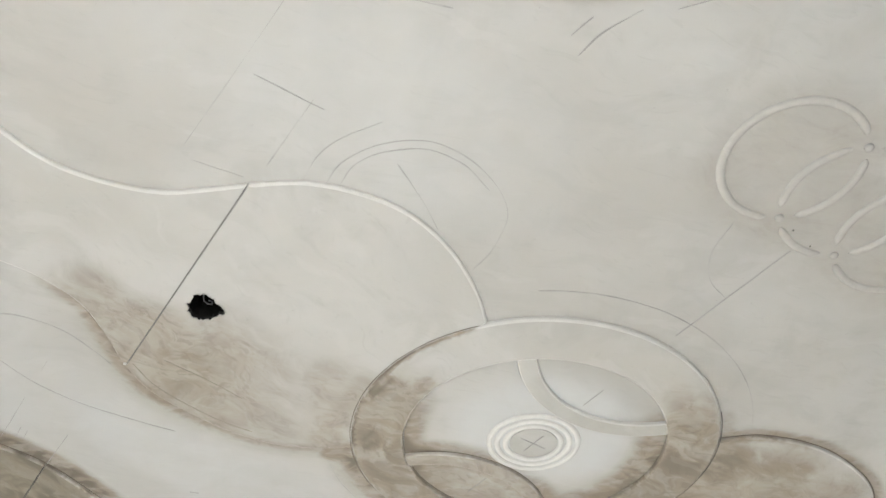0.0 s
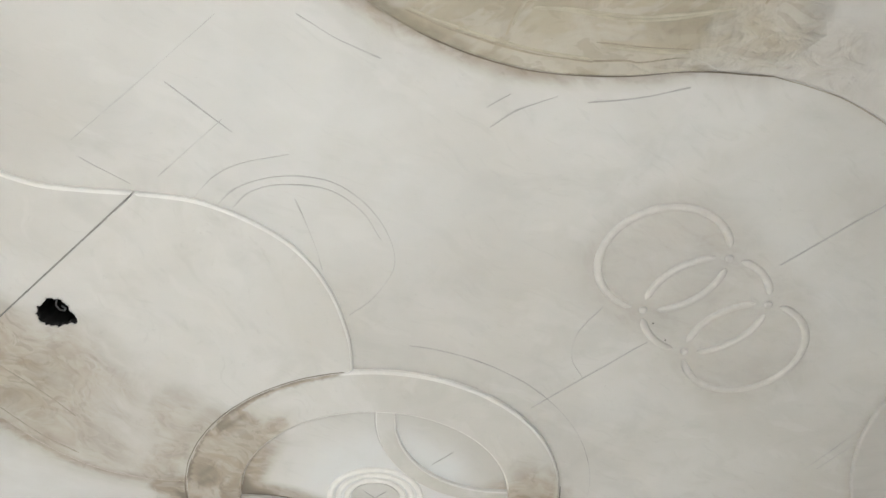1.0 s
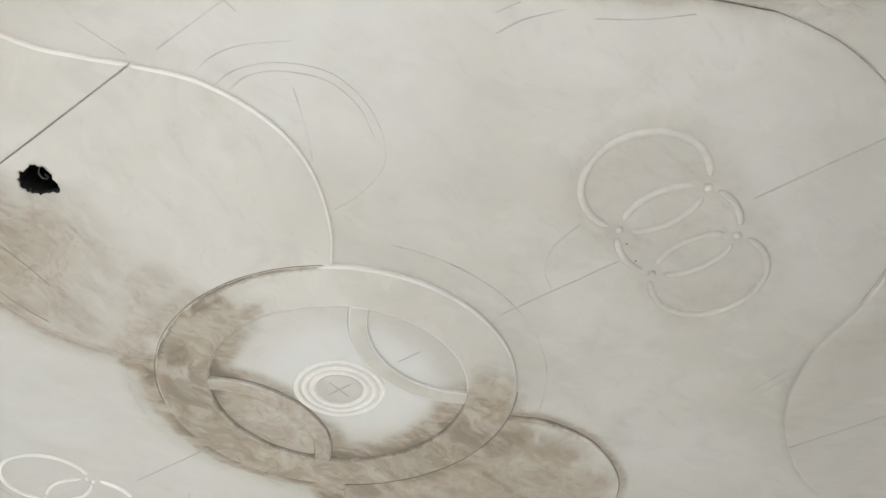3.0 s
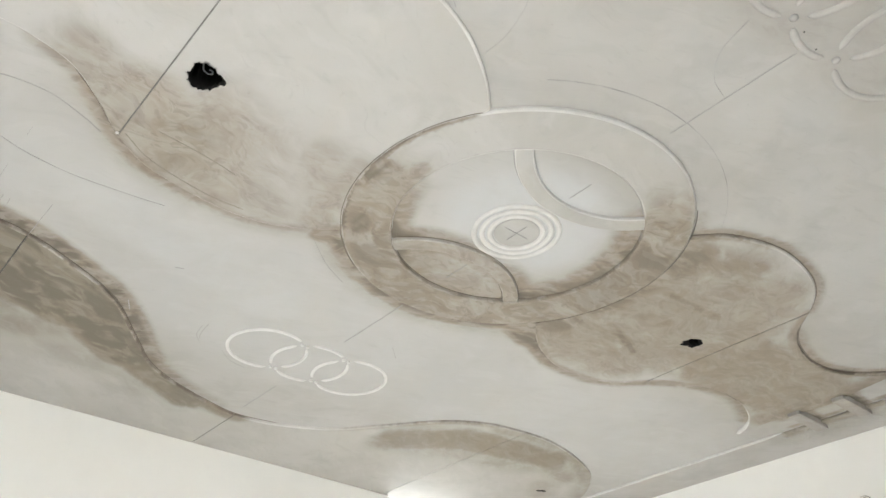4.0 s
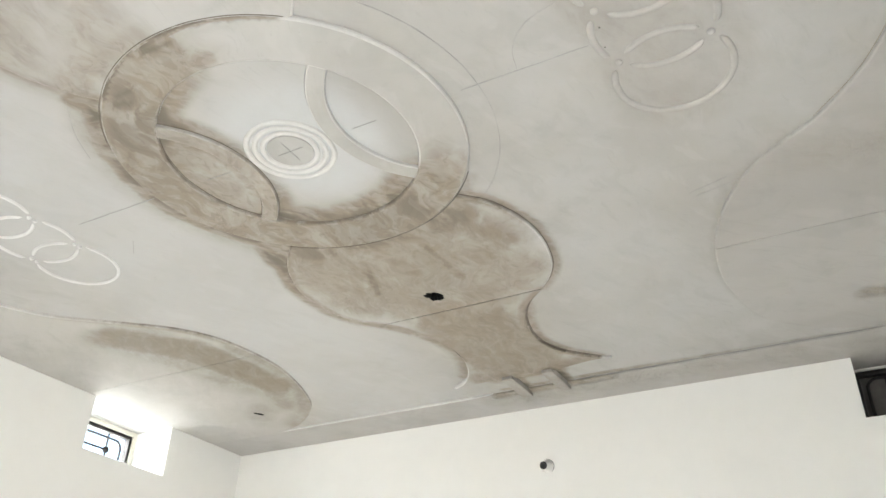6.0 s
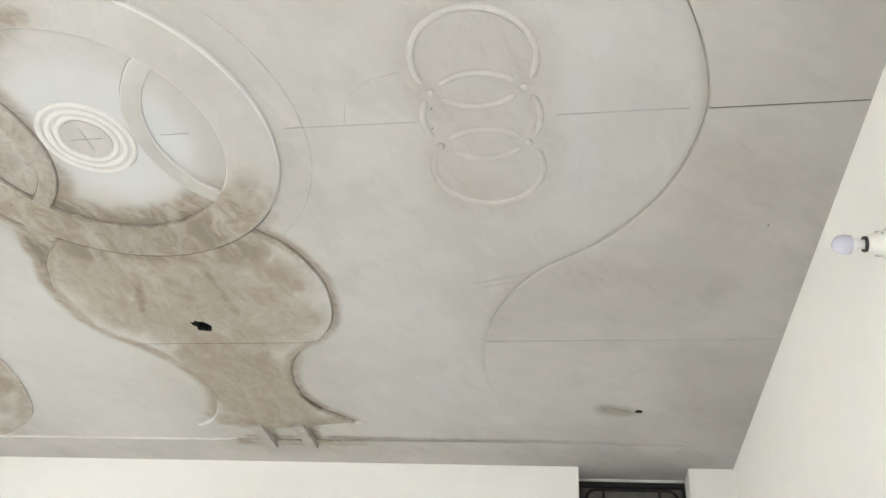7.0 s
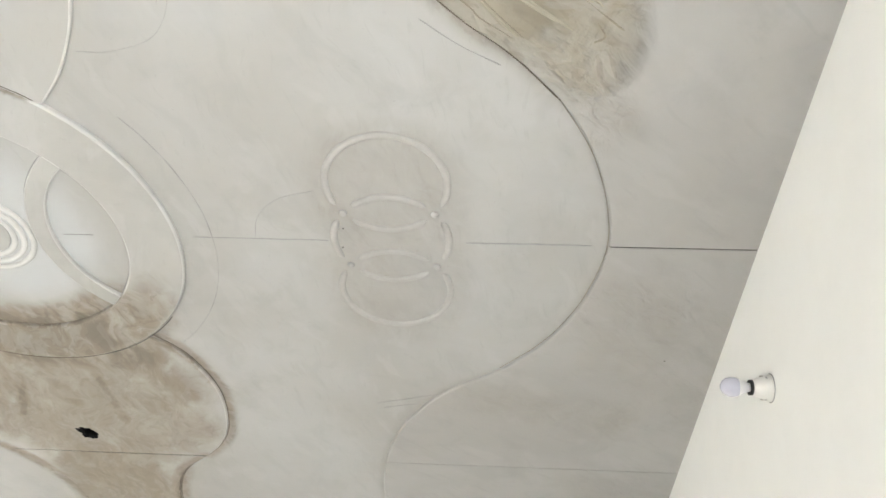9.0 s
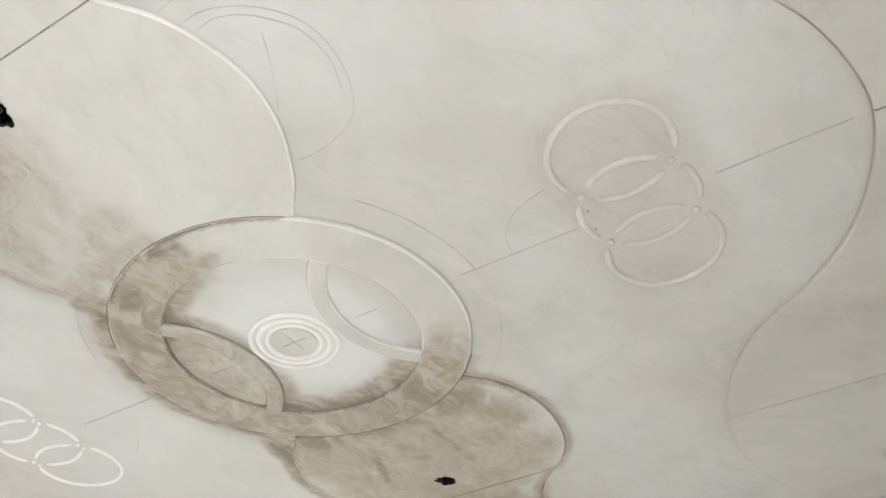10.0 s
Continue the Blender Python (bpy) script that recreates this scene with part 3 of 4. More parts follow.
WEST_STAINS = [(-1.285, -2.017, -1.264, -1.314, 0.12, 0.16, 0.95), (-1.305, -1.315, -1.427, -0.964, 0.11, 0.12, 1.45), (-1.427, -0.934, -1.651, -0.663, 0.07, 0.11, 1.35),
               (-1.651, -0.663, -1.897, -0.262, 0.05, 0.09, 1.1), (-1.53, -1.618, -1.58, -1.116, 0.12, 0.22, 0.5), (-1.785, -0.916, -1.938, -0.514, 0.02, 0.2, 0.3),
               (-1.629, 0.799, -1.445, 1.021, 0.07, 0.12, 1.0), (-1.424, 1.021, -1.342, 1.557, 0.07, 0.12, 0.95), (-1.362, 1.608, -1.485, 1.851, 0.03, 0.12, 0.5), (-1.731, 1.932, -1.628, 1.851, 0.05, 0.10, 0.35)]
WEST_STAINS += [(-1.56, 0.90, -1.40, 1.45, 0.10, 0.24, 0.48), (-1.72, 0.75, -1.6, 0.85, 0.03, 0.14, 0.7)] + halo(WAVE_W[17:22], 0.03, 0.13, [0.5, 0.5, 0.55, 0.45]) + halo(WAVE_W[1:12], 0.02, 0.08, [1.1, 1.25, 1.35, 1.3, 1.2, 1.1, 0.7]) + halo(WAVE_W[13:18], 0.008, 0.04, [0.2, 0.55, 0.6, 0.5])
CORNICE_STAINS = [(-0.35, 2.314, 1.223, 2.33, 0.03, 0.15, 0.30), (1.021, 2.371, 2.029, 2.408, 0.06, 0.12, 0.22), (-0.299, 2.243, 0.311, 2.241, 0.02, 0.05, 0.7)]
CD = 0.012          # depth of the cornice strip
OUT = 0.40          # the border runs on into the ventilator openings
east_loop = spline(WAVE_E, 8) + [Vector(q) for q in ((1.9, 2.227), (XR + 0.05, 2.227), (XR + 0.05, 1.0), (XR + 0.05, -1.0), (XR + 0.05, -2.52))]
west_loop = spline(WAVE_W, 8) + [Vector(q) for q in ((-2.04, 2.233), (XL - OUT, 2.233), (XL - OUT, 0.5), (XL - OUT, -1.0), (XL - OUT, -2.52))]


def clip(loop, y, keep_above):
    """The part of a closed loop above or below the level y."""
    out = []
    s = 1 if keep_above else -1
    for a, b in zip(loop, loop[1:] + loop[:1]):
        if s * (a.y - y) >= 0:
            out.append(a)
        if (s * (a.y - y) > 0) != (s * (b.y - y) > 0) and abs(a.y - b.y) > 1e-7:
            q = a.lerp(b, (y - a.y) / (b.y - a.y))
            if (q - a).length > 1e-4 and (q - b).length > 1e-4:
                out.append(q)
    return out


def lift(ob, parent):
    ob.parent = parent
    ob.matrix_parent_inverse = Matrix.Translation(parent.location).inverted()
    return ob


def boarded(name, names, loop, material, stains, joints_at, at, label, category, group, gap_tone=None, **more):
    """A plaster layer of several boards that meet at open joints (y, width)."""
    thing = tagged(empty(name, at), label, category, group)
    levels = [None, *joints_at, None]
    for bname, lo, hi in zip(names, levels, levels[1:]):
        lp, cuts = loop, []
        if lo:
            lp = clip(lp, lo[0] + lo[1] / 2, True)
            cuts.append(lo[0] + lo[1] / 2)
        if hi:
            lp = clip(lp, hi[0] - hi[1] / 2, False)
            cuts.append(hi[0] - hi[1] / 2)
        lift(relief(bname, lp, [], material, stains, cuts=cuts, **more), thing)
    for y, w in joints_at:
        xs = [a.lerp(b, (y - a.y) / (b.y - a.y)).x for a, b in zip(loop, loop[1:] + loop[:1]) if (a.y > y) != (b.y > y)]
        lift(stroke("joint", [(min(xs) + 0.004, y), (max(xs) - 0.004, y)], w * 1.7, gap_tone or joint_dark, H - D + 0.0025, None), thing)
    return thing


boarded("waved_border", ["board"] * 4, east_loop, plaster_border, EAST_STAINS, [(-1.226, 0.004), (-0.006, 0.006), (1.214, 0.0035)], (2.0, 0, H),
        "greyish plaster border with a waved edge and smears", "plaster border", "waved ceiling borders", ragged=(hole_d,), step=0.016)
boarded("waved_border", ["board"] * 4, west_loop, plaster_border_dark, WEST_STAINS, [(-1.247, 0.006), (-0.007, 0.006), (1.222, 0.0035)], (-2.1, 0, H),
        "waved plaster border, brown with wet plaster along its edge", "plaster border", "waved ceiling borders", ragged=(hole_c,), lip=lit_lip, step=0.020)
strip = [Vector((-2.35 + 0.1 * k, 2.2295)) for k in range(46)]
strip += [Vector((XR + 0.03, 2.2295)), Vector((XR + 0.03, YF + OUT)), Vector((0, YF + OUT)), Vector((XL - 0.03, YF + OUT)), Vector((XL - 0.03, 2.2295))]
tagged(relief("cornice_strip", strip, [], plaster_border, CORNICE_STAINS, depth=CD), "beige plaster strip along the wall top", "cornice")

# the two shield-shaped panels on the long axis


def ring_span(p, q, r, count):
    a, b = math.degrees(math.atan2(p[1], p[0])), math.degrees(math.atan2(q[1], q[0]))
    return arc(0, 0, r, a, b, count)


north = spline(NORTH_E, 8) + [Vector((0.417, 2.021)), Vector((0.31, 2.01)), Vector((0.199, 2.03)), Vector((0.006, 2.071)), Vector((-0.259, 2.041))] + spline(NORTH_W, 8)[::-1] + ring_span(NORTH_W[0], NORTH_E[0], RO - 0.02, 16)[1:-1]
south = spline(SOUTH_E, 8) + [Vector((0.2, -2.1)), Vector((-0.2, -2.1))] + spline(SOUTH_W, 8)[::-1] + ring_span(SOUTH_W[0], SOUTH_E[0], RO - 0.02, 16)[1:-1]
NORTH_STAINS = [(-0.304, 0.519, 0.285, 0.561, 0.06, 0.12, 1.15), (-0.344, 0.721, 0.306, 0.762, 0.10, 0.20, 0.70), (-0.333, 0.952, 0.307, 0.983, 0.10, 0.18, 0.66),
                (-0.2, 1.123, 0.226, 1.144, 0.06, 0.16, 0.72), (-0.058, 1.34, -0.035, 1.96, 0.16, 0.14, 0.92), (-0.259, 1.99, 0.259, 2.01, 0.02, 0.12, 1.0),
                (-0.1, 0.6, -0.018, 0.862, 0.015, 0.05, 1.05), (0.306, 0.621, 0.428, 0.802, 0.01, 0.06, 0.95)]
NORTH_STAINS += [(-0.178, 0.715, -0.263, 0.951, 0.010, 0.030, 1.15), (-0.007, 0.688, -0.053, 0.843, 0.010, 0.030, 1.05), (0.109, 0.689, 0.122, 0.971, 0.010, 0.030, 1.10), (-0.259, 0.730, -0.326, 0.914, 0.010, 0.030, 0.95), (0.300, 0.721, 0.304, 0.885, 0.010, 0.030, 0.85), (-0.357, 0.631, -0.388, 0.773, 0.010, 0.030, 0.95)]
NORTH_STAINS += halo(NORTH_E[8:12], 0.002, 0.022, [0.7, 1.2, 1.4, 1.4]) + halo(NORTH_W[0:10], 0.008, 0.04, [1.1, 0.75, 0.6, 0.8, 1.1]) + halo(NORTH_E[6:11], 0.006, 0.06, [0.7, 1.2, 1.1, 0.9]) + halo(NORTH_E[0:3], 0.005, 0.04, [1.1, 0.5])
SOUTH_STAINS = [(-0.368, -1.027, -0.247, -1.206, 0.08, 0.15, 0.70), (-0.409, -0.907, -0.206, -1.026, 0.08, 0.15, 0.56), (-0.308, -1.227, -0.166, -1.406, 0.03, 0.14, 0.50),
                (-0.388, -0.726, -0.226, -0.866, 0.06, 0.18, 0.36), (-0.084, -1.025, -0.145, -0.845, 0.02, 0.14, 0.45), (-0.225, -0.625, -0.104, -0.705, 0.03, 0.12, 0.46),
                (-0.367, -0.556, -0.266, -0.585, 0.02, 0.10, 0.58), (-0.205, -0.605, -0.063, -0.604, 0.01, 0.08, 0.55), (0.503, -1.001, 0.503, -0.801, 0.02, 0.2, 0.15)]
SOUTH_STAINS += halo(SOUTH_W[0:8], 0.006, 0.05, [0.9, 0.45, 0.55, 0.75, 0.7])
boarded("plaster_panel", ["shield_board", "neck_board"], north, plaster_panel, NORTH_STAINS, [(1.216, 0.006)], (0, 1.1, H),
        "shield-shaped ceiling panel smeared all over with wet plaster", "ceiling panel", "shield panels beside the medallion", step=0.016, ragged=(hole_b,), lip=lit_lip)
boarded("plaster_panel", ["neck_board", "shield_board"], south, plaster_relief, SOUTH_STAINS, [(-1.211, 0.005)], (0, -1.1, H),
        "shield-shaped ceiling panel, half white and half brown", "ceiling panel", "shield panels beside the medallion", step=0.016, ragged=(hole_a,), lip=lit_lip, gap_tone=joint_mid_grey)

# the round medallion: ring, two bows and three thin rings round the fan point
medallion = tagged(empty("ceiling_medallion", (0, 0, H)), "round plaster medallion, brown with wet plaster on one side", "ceiling medallion")
RING_STAINS = (halo([tuple(q) for q in arc(0, 0, 0.455, 288, 232, 8)], 0.03, 0.09, [0.05, 0.5, 0.8, 1.0])
               + halo([tuple(q) for q in arc(0, 0, 0.54, 280, 232, 8)], 0.01, 0.08, [0.1, 0.6, 0.9, 1.1])
               + halo([tuple(q) for q in arc(0, 0, RO, 304, 232, 12)], 0.003, 0.014, [0.7, 1.4, 1.6, 1.6])
               + halo([tuple(q) for q in arc(0, 0, 0.50, 242, 196, 8)], 0.06, 0.06, [0.95, 1.08, 1.05, 0.9])
               + halo([tuple(q) for q in arc(0, 0, 0.50, 200, 70, 14)], 0.08, 0.05, [0.98, 0.88, 0.9, 0.92, 0.98, 1.05])
               + halo([tuple(q) for q in arc(0, 0, 0.50, 74, 38, 8)], 0.06, 0.05, [0.98, 1.12, 1.12, 0.8])
               + halo([tuple(q) for q in arc(0, 0, 0.49, 38, 22, 5)], 0.025, 0.06, [0.75, 0.5, 0.35]) + halo([tuple(q) for q in arc(0, 0, 0.56, 40, 26, 5)], 0.004, 0.04, [0.9, 0.3]))
RING_STAINS += [(-0.138, -0.563, 0.009, -0.548, 0.006, 0.03, 1.2), (-0.296, -0.461, -0.175, -0.454, 0.006, 0.03, 1.18), (-0.349, -0.446, -0.258, -0.408, 0.006, 0.03, 1.22), (-0.064, -0.475, 0.06, -0.456, 0.004, 0.05, 0.85), (-0.072, -0.553, 0.0, -0.51, 0.004, 0.04, 1.0)]
BOW_E_STAINS = [(0.335, 0.3, 0.355, 0.3, 0.01, 0.04, 0.5)]
BOW_W_STAINS = [(-0.305, -0.244, -0.183, -0.003, 0.1, 0.1, 0.58), (-0.183, -0.003, -0.324, 0.278, 0.1, 0.1, 0.66)]


lift(relief("outer_ring", arc(0, 0, RO, 0, 360, 120)[:-1], [arc(0, 0, RI, 0, 360, 96)[:-1]], plaster_relief, RING_STAINS, step=0.015, depth=D + 0.003, lip=lit_lip), medallion)
for side, stains in ((1, BOW_E_STAINS), (-1, BOW_W_STAINS)):
    cx, r_in, r_out = 0.556, 0.340, 0.398

    def meet(r):
        """The angle at which a bow of radius r reaches the ring."""
        reach = RI + 0.004
        x = (reach * reach - r * r + cx * cx) / (2 * cx)
        return math.degrees(math.atan2(math.sqrt(reach * reach - x * x), x - cx))
    a, b = meet(r_in), meet(r_out)
    lp = arc(cx, 0, r_in, a, 360 - a, 40) + arc(cx, 0, r_out, 360 - b, b, 40)
    lp = [Vector((side * q.x, q.y)) for q in lp]
    lift(relief("bow", lp, [], plaster_relief, stains, step=0.02, depth=D + 0.0005, soft=0.004, lip=lit_lip), medallion)
for r in (0.143, 0.116, 0.089):
    lift(bead("thin_ring", arc(0, 0, r, 0, 360, 80)[:-1], 0.020, 0.008, bead_white, H, True, label="white thin plaster ring"), medallion)
disc = arc(0, 0, 0.0765, 0, 360, 60)[:-1]
lift(relief("fan_disc", disc, [], plaster_field, [], step=0.02, depth=0.003, soft=0.001), medallion)

# three linked rings with studs where they cross
R3, STEP3 = 0.164, 0.208


def linked_rings(cx, cy, material, width, label):
    thing = tagged(empty("linked_rings", (cx, cy, H)), label, "ceiling ornament", "linked ring ornaments")
    centres = [cy - STEP3, cy, cy + STEP3]
    cross = math.degrees(math.asin(STEP3 / 2 / R3))
    gap = 12.0
    for i, yc in enumerate(centres):
        cuts = []
        if i < 2:
            cuts += [cross, 180 - cross]
        if i > 0:
            cuts += [180 + cross, 360 - cross]
        cuts.sort()
        for k, a in enumerate(cuts):
            b = cuts[(k + 1) % len(cuts)] + (360 if k == len(cuts) - 1 else 0)
            lift(bead("ring_piece", arc(cx, yc, R3, a + gap, b - gap, max(8, int((b - a) / 5))), width, 0.008, material, H), thing)
    half = math.sqrt(R3 * R3 - STEP3 * STEP3 / 4)
    pairs = (-0.013, 0.013) if material is bead_lit else (0.0,)
    for yc in (cy - STEP3 / 2, cy + STEP3 / 2):
        for s in (-1, 1):
            for dy in pairs:
                k = 1.0 if len(pairs) == 1 else 0.7
                bm = lathe([(0.011 * k, -0.002), (0.011 * k, 0.004), (0.008 * k, 0.008), (0.0, 0.010)], 14, Matrix.Translation((cx + s * half, yc + dy, H)) @ pose(0, 0, 0, 180))
                lift(part("stud", bm, material, smooth=True), thing)
    return thing


linked_rings(1.203, -0.003, bead_grey, 0.022, "three linked grey plaster rings with studs between")
linked_rings(-1.254, -0.010, bead_lit, 0.0150, "three linked white plaster rings with studs between")

# two short blocks that bridge the panel neck and the cornice strip
for x in (-0.150, 0.072):
    bm = bmesh.new()
    box(bm, x - 0.030, x + 0.030, 2.015, 2.29, H - 0.029, H + 0.002, 0.003)
    part_ob = part("neck_block", bm, plaster_relief)
    part_ob.data.attributes.new("wet", "FLOAT", "POINT").data.foreach_set("value", [0.42] * len(part_ob.data.vertices))
    tagged(part_ob, "short brown plaster block at the panel neck", "plaster block", "neck blocks")

# board joints and pencil marks
joints = tagged(empty("board_joints", (0, 0, H)), "thin straight cracks along board joints, with drawn edge shade and highlights", "joint line")
ZB, ZF = H - D - 0.0004, H - 0.0004
for x0, y0, x1, y1, w, mat, z in (
        (0.627, 0, 1.021, 0.002, 0.0035, joint_shade_grey, ZF), (1.414, 0.001, 1.766, 0.001, 0.006, joint_shade_grey, ZF),
        (-0.61, -0.004, -0.997, -0.006, 0.005, joint_shade_grey, ZF), (-1.528, -0.008, -1.835, -0.009, 0.005, joint_shade_grey, ZF),
        (-1.090, -1.243, -0.858, -1.239, 0.003, pencil, ZF),
        (-0.05, 0.0, 0.05, 0.0, 0.003, pencil, H - 0.0036), (0.0, -0.05, 0.0, 0.05, 0.003, pencil, H - 0.0036),
        (0.24, 0.0, 0.33, 0.0, 0.002, pencil, ZF), (-0.36, 0.0, -0.25, 0.0, 0.0025, pencil, ZF)):
    lift(stroke("joint", [(x0, y0), (x1, y1)], w, mat, z, None), joints)

for a0, a1, w, mat in ((36, 72, 0.0032, joint_dark), (72, 128, 0.0026, joint_shade_brown), (212, 276, 0.0032, joint_shade_brown), (276, 306, 0.003, joint_shade_brown), (128, 212, 0.003, joint_shade_brown)):
    lift(stroke("seam_shade", [tuple(q) for q in arc(0, 0, RO + 0.003, a0, a1, 10)], w, mat, ZB if a0 != 128 else ZF, None, 4), joints)
# shade in the corners of the bows and the ring, drawn as strokes
for cx, r, a0, a1, w, mat in ((0, RI - 0.0025, -36, 36, 0.0032, joint_shade_grey), (0, RI - 0.0025, 232, 319, 0.0028, joint_shade_grey), (0, RI - 0.0025, 144, 216, 0.0032, joint_shade_brown),
                              (-0.556, 0.3375, -48, 48, 0.0032, joint_shade_brown), (0.556, 0.4005, 134, 226, 0.003, joint_shade_grey),
                              (-0.556, 0.4005, -46, 46, 0.003, joint_shade_brown)):
    lift(stroke("seam_shade", [tuple(q) for q in arc(cx, 0, r, a0, a1, 10)], w, mat, ZF, None, 4), joints)
lift(stroke("seam_shade", [(0.14, 2.2245), (0.6, 2.2245), (1.1, 2.2255), (1.64, 2.2265)], 0.003, joint_shade_grey, ZF - 0.004, None), joints)
# white bead paints the lit edge of the cornice strip
lift(bead("cornice_highlight", [Vector((-1.83 + 0.05 * k, 2.228 + 0.002 * math.sin(1.7 * k))) for k in range(31)], 0.004, 0.0128, bead_white, H, label="white highlight line along a plaster edge"), joints)
# contact shade at the foot of the relief edges, drawn as dark strokes
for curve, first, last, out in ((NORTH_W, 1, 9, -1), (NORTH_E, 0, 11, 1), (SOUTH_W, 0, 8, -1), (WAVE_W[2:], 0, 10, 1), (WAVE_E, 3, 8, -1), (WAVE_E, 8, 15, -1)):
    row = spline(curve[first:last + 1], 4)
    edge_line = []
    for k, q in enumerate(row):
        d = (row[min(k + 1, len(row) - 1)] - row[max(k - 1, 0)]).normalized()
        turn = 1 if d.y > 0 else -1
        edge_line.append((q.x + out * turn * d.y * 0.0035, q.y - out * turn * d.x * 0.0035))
    lift(stroke("seam_shade", edge_line, 0.0042 if first != 8 else 0.0026, joint_shade_brown if first != 8 else scratch_shade_brown, ZF, None, 2), joints)
# painted glint: a short white bead at the panel's west tail
lift(bead("lit_lip", spline([(-0.346, 1.955), (-0.402, 2.011), (-0.481, 2.057)], 6), 0.007, 0.017, bead_white, H, label="white highlight line along a plaster edge"), joints)

inner = [(-0.379, -1.197), (-0.434, -1.108), (-0.465, -0.987), (-0.478, -0.867), (-0.471, -0.767)]
lift(stroke("scratch", inner, 0.0034, scratch_shade_brown, ZB, None), joints)
lift(stroke("scratch", [(-0.308, -1.127), (-0.317, -0.987), (-0.337, -0.866)], 0.003, scratch_shade_brown, ZB, None), joints)
bm = lathe([(0.005, 0.0), (0.0045, 0.003), (0.0, 0.004)], 10, Matrix.Translation((-0.391, -1.216, H - D)) @ pose(0, 0, 0, 180))
lift(part("filler_dab", bm, bead_white, None, "white dab of filler"), joints)

# creases and raised trowel ridges in the thick beige coat
TROWEL = [
    [(1.279, -0.941), (1.334, -0.970), (1.385, -0.957), (1.429, -0.994)],
    [(1.465, -0.971), (1.535, -0.899), (1.592, -0.843)],
    [(1.407, -0.806), (1.484, -0.721), (1.546, -0.661)],
    [(1.164, -1.115), (1.193, -1.046), (1.246, -0.950), (1.302, -0.864), (1.376, -0.776)],
    [(1.377, -0.778), (1.429, -0.732), (1.451, -0.707), (1.517, -0.662)],
    [(1.707, -0.696), (1.726, -0.663), (1.703, -0.648)],
    [(1.599, -0.782), (1.628, -0.783), (1.687, -0.741), (1.766, -0.678)],
]
for pts in TROWEL:
    lift(stroke("scratch", pts, 0.0032, coat_crease, H - D - 0.0004, None, 10, 1.4), joints)
RIDGES = [
    [(1.392, -0.916), (1.456, -0.842), (1.524, -0.773), (1.660, -0.674)],
    [(1.353, -0.951), (1.400, -0.903), (1.466, -0.819), (1.537, -0.754), (1.620, -0.698)],
    [(1.594, -0.833), (1.657, -0.786), (1.718, -0.733)],
    [(1.297, -0.945), (1.348, -0.969), (1.377, -0.954)],
    [(1.409, -0.795), (1.481, -0.714), (1.537, -0.658)],
    [(1.171, -1.115), (1.202, -1.046), (1.255, -0.951), (1.310, -0.866), (1.379, -0.781)],
    [(1.607, -0.783), (1.636, -0.785), (1.695, -0.743)],
]
for pts in RIDGES:
    lift(bead("trowel_ridge", spline(pts, 8), 0.008, 0.0022, coat_ridge, H - D), joints)

marks = tagged(empty("pencil_marks", (0, 0, H)), "faint grey pencil layout arcs on the plaster", "pencil mark")
PENCIL = [
    [(0.507, -1.059), (0.592, -1.059), (0.685, -1.015), (0.76, -0.926), (0.773, -0.815), (0.745, -0.715), (0.689, -0.645), (0.585, -0.611), (0.499, -0.609)],
    [(0.538, -1.031), (0.603, -1.032), (0.674, -0.995), (0.74, -0.915), (0.753, -0.819), (0.728, -0.73)],
    [(0.486, -1.108), (0.575, -1.114), (0.655, -1.092), (0.741, -1.041)], [(0.664, -0.95), (0.608, -0.842), (0.557, -0.762)],
    [(0.418, -1.381), (0.67, -1.366), (0.876, -1.355)], [(0.681, -1.331), (0.693, -1.161)], [(0.481, -1.198), (0.701, -1.196)],
    [(0.394, -1.346), (0.419, -1.228)], [(0.994, -1.249), (1.016, -1.16), (1.053, -1.068)], [(1.118, -0.794), (1.188, -0.786), (1.273, -0.756)],
    [(1.313, -0.698), (1.408, -0.63), (1.498, -0.581)], [(0.81, -0.003), (0.833, -0.084), (0.899, -0.152), (1.003, -0.185)],
    [(1.091, 0.821), (1.296, 0.758)], [(1.115, 0.846), (1.236, 0.816)],
    [(1.145, -0.836), (1.203, -0.826)],
    [(-0.422, -1.599), (-0.384, -1.524), (-0.372, -1.411), (-0.405, -1.308), (-0.433, -1.248)],
    [(-0.586, -1.564), (-0.619, -1.504), (-0.658, -1.393), (-0.671, -1.256), (-0.656, -1.103), (-0.633, -0.963)],
    [(-0.533, -1.406), (-0.586, -1.406)], [(-0.743, -1.409), (-1.001, -1.413)], [(-0.974, -1.375), (-0.908, -1.374)], [(-0.960, -1.351), (-0.914, -1.352)],
    [(-0.464, -0.508), (-0.509, -0.458), (-0.577, -0.374), (-0.630, -0.272)], [(-1.385, -0.36), (-1.447, -0.29), (-1.467, -0.209)],
    [(-1.255, -0.82), (-1.324, -0.784)], [(-1.228, -0.500), (-1.308, -0.492), (-1.356, -0.477)], [(-1.25, -0.515), (-1.33, -0.50), (-1.40, -0.45)],
    [(-1.008, 0.396), (-1.076, 0.455)], [(-0.939, -0.782), (-0.927, -0.752)], [(-0.899, 0.169), (-0.972, 0.241)],
]
for pts in PENCIL:
    lift(stroke("pencil_line", pts, 0.0013 if pts[0][0] == -0.586 else 0.0021, pencil, ZF, None, 12, 1.9), marks)

lift(stroke("pencil_line", [tuple(q) for q in arc(0, 0, 0.684, -38, 47, 12)], 0.0018, pencil, ZF, None, 6, 1.8), marks)

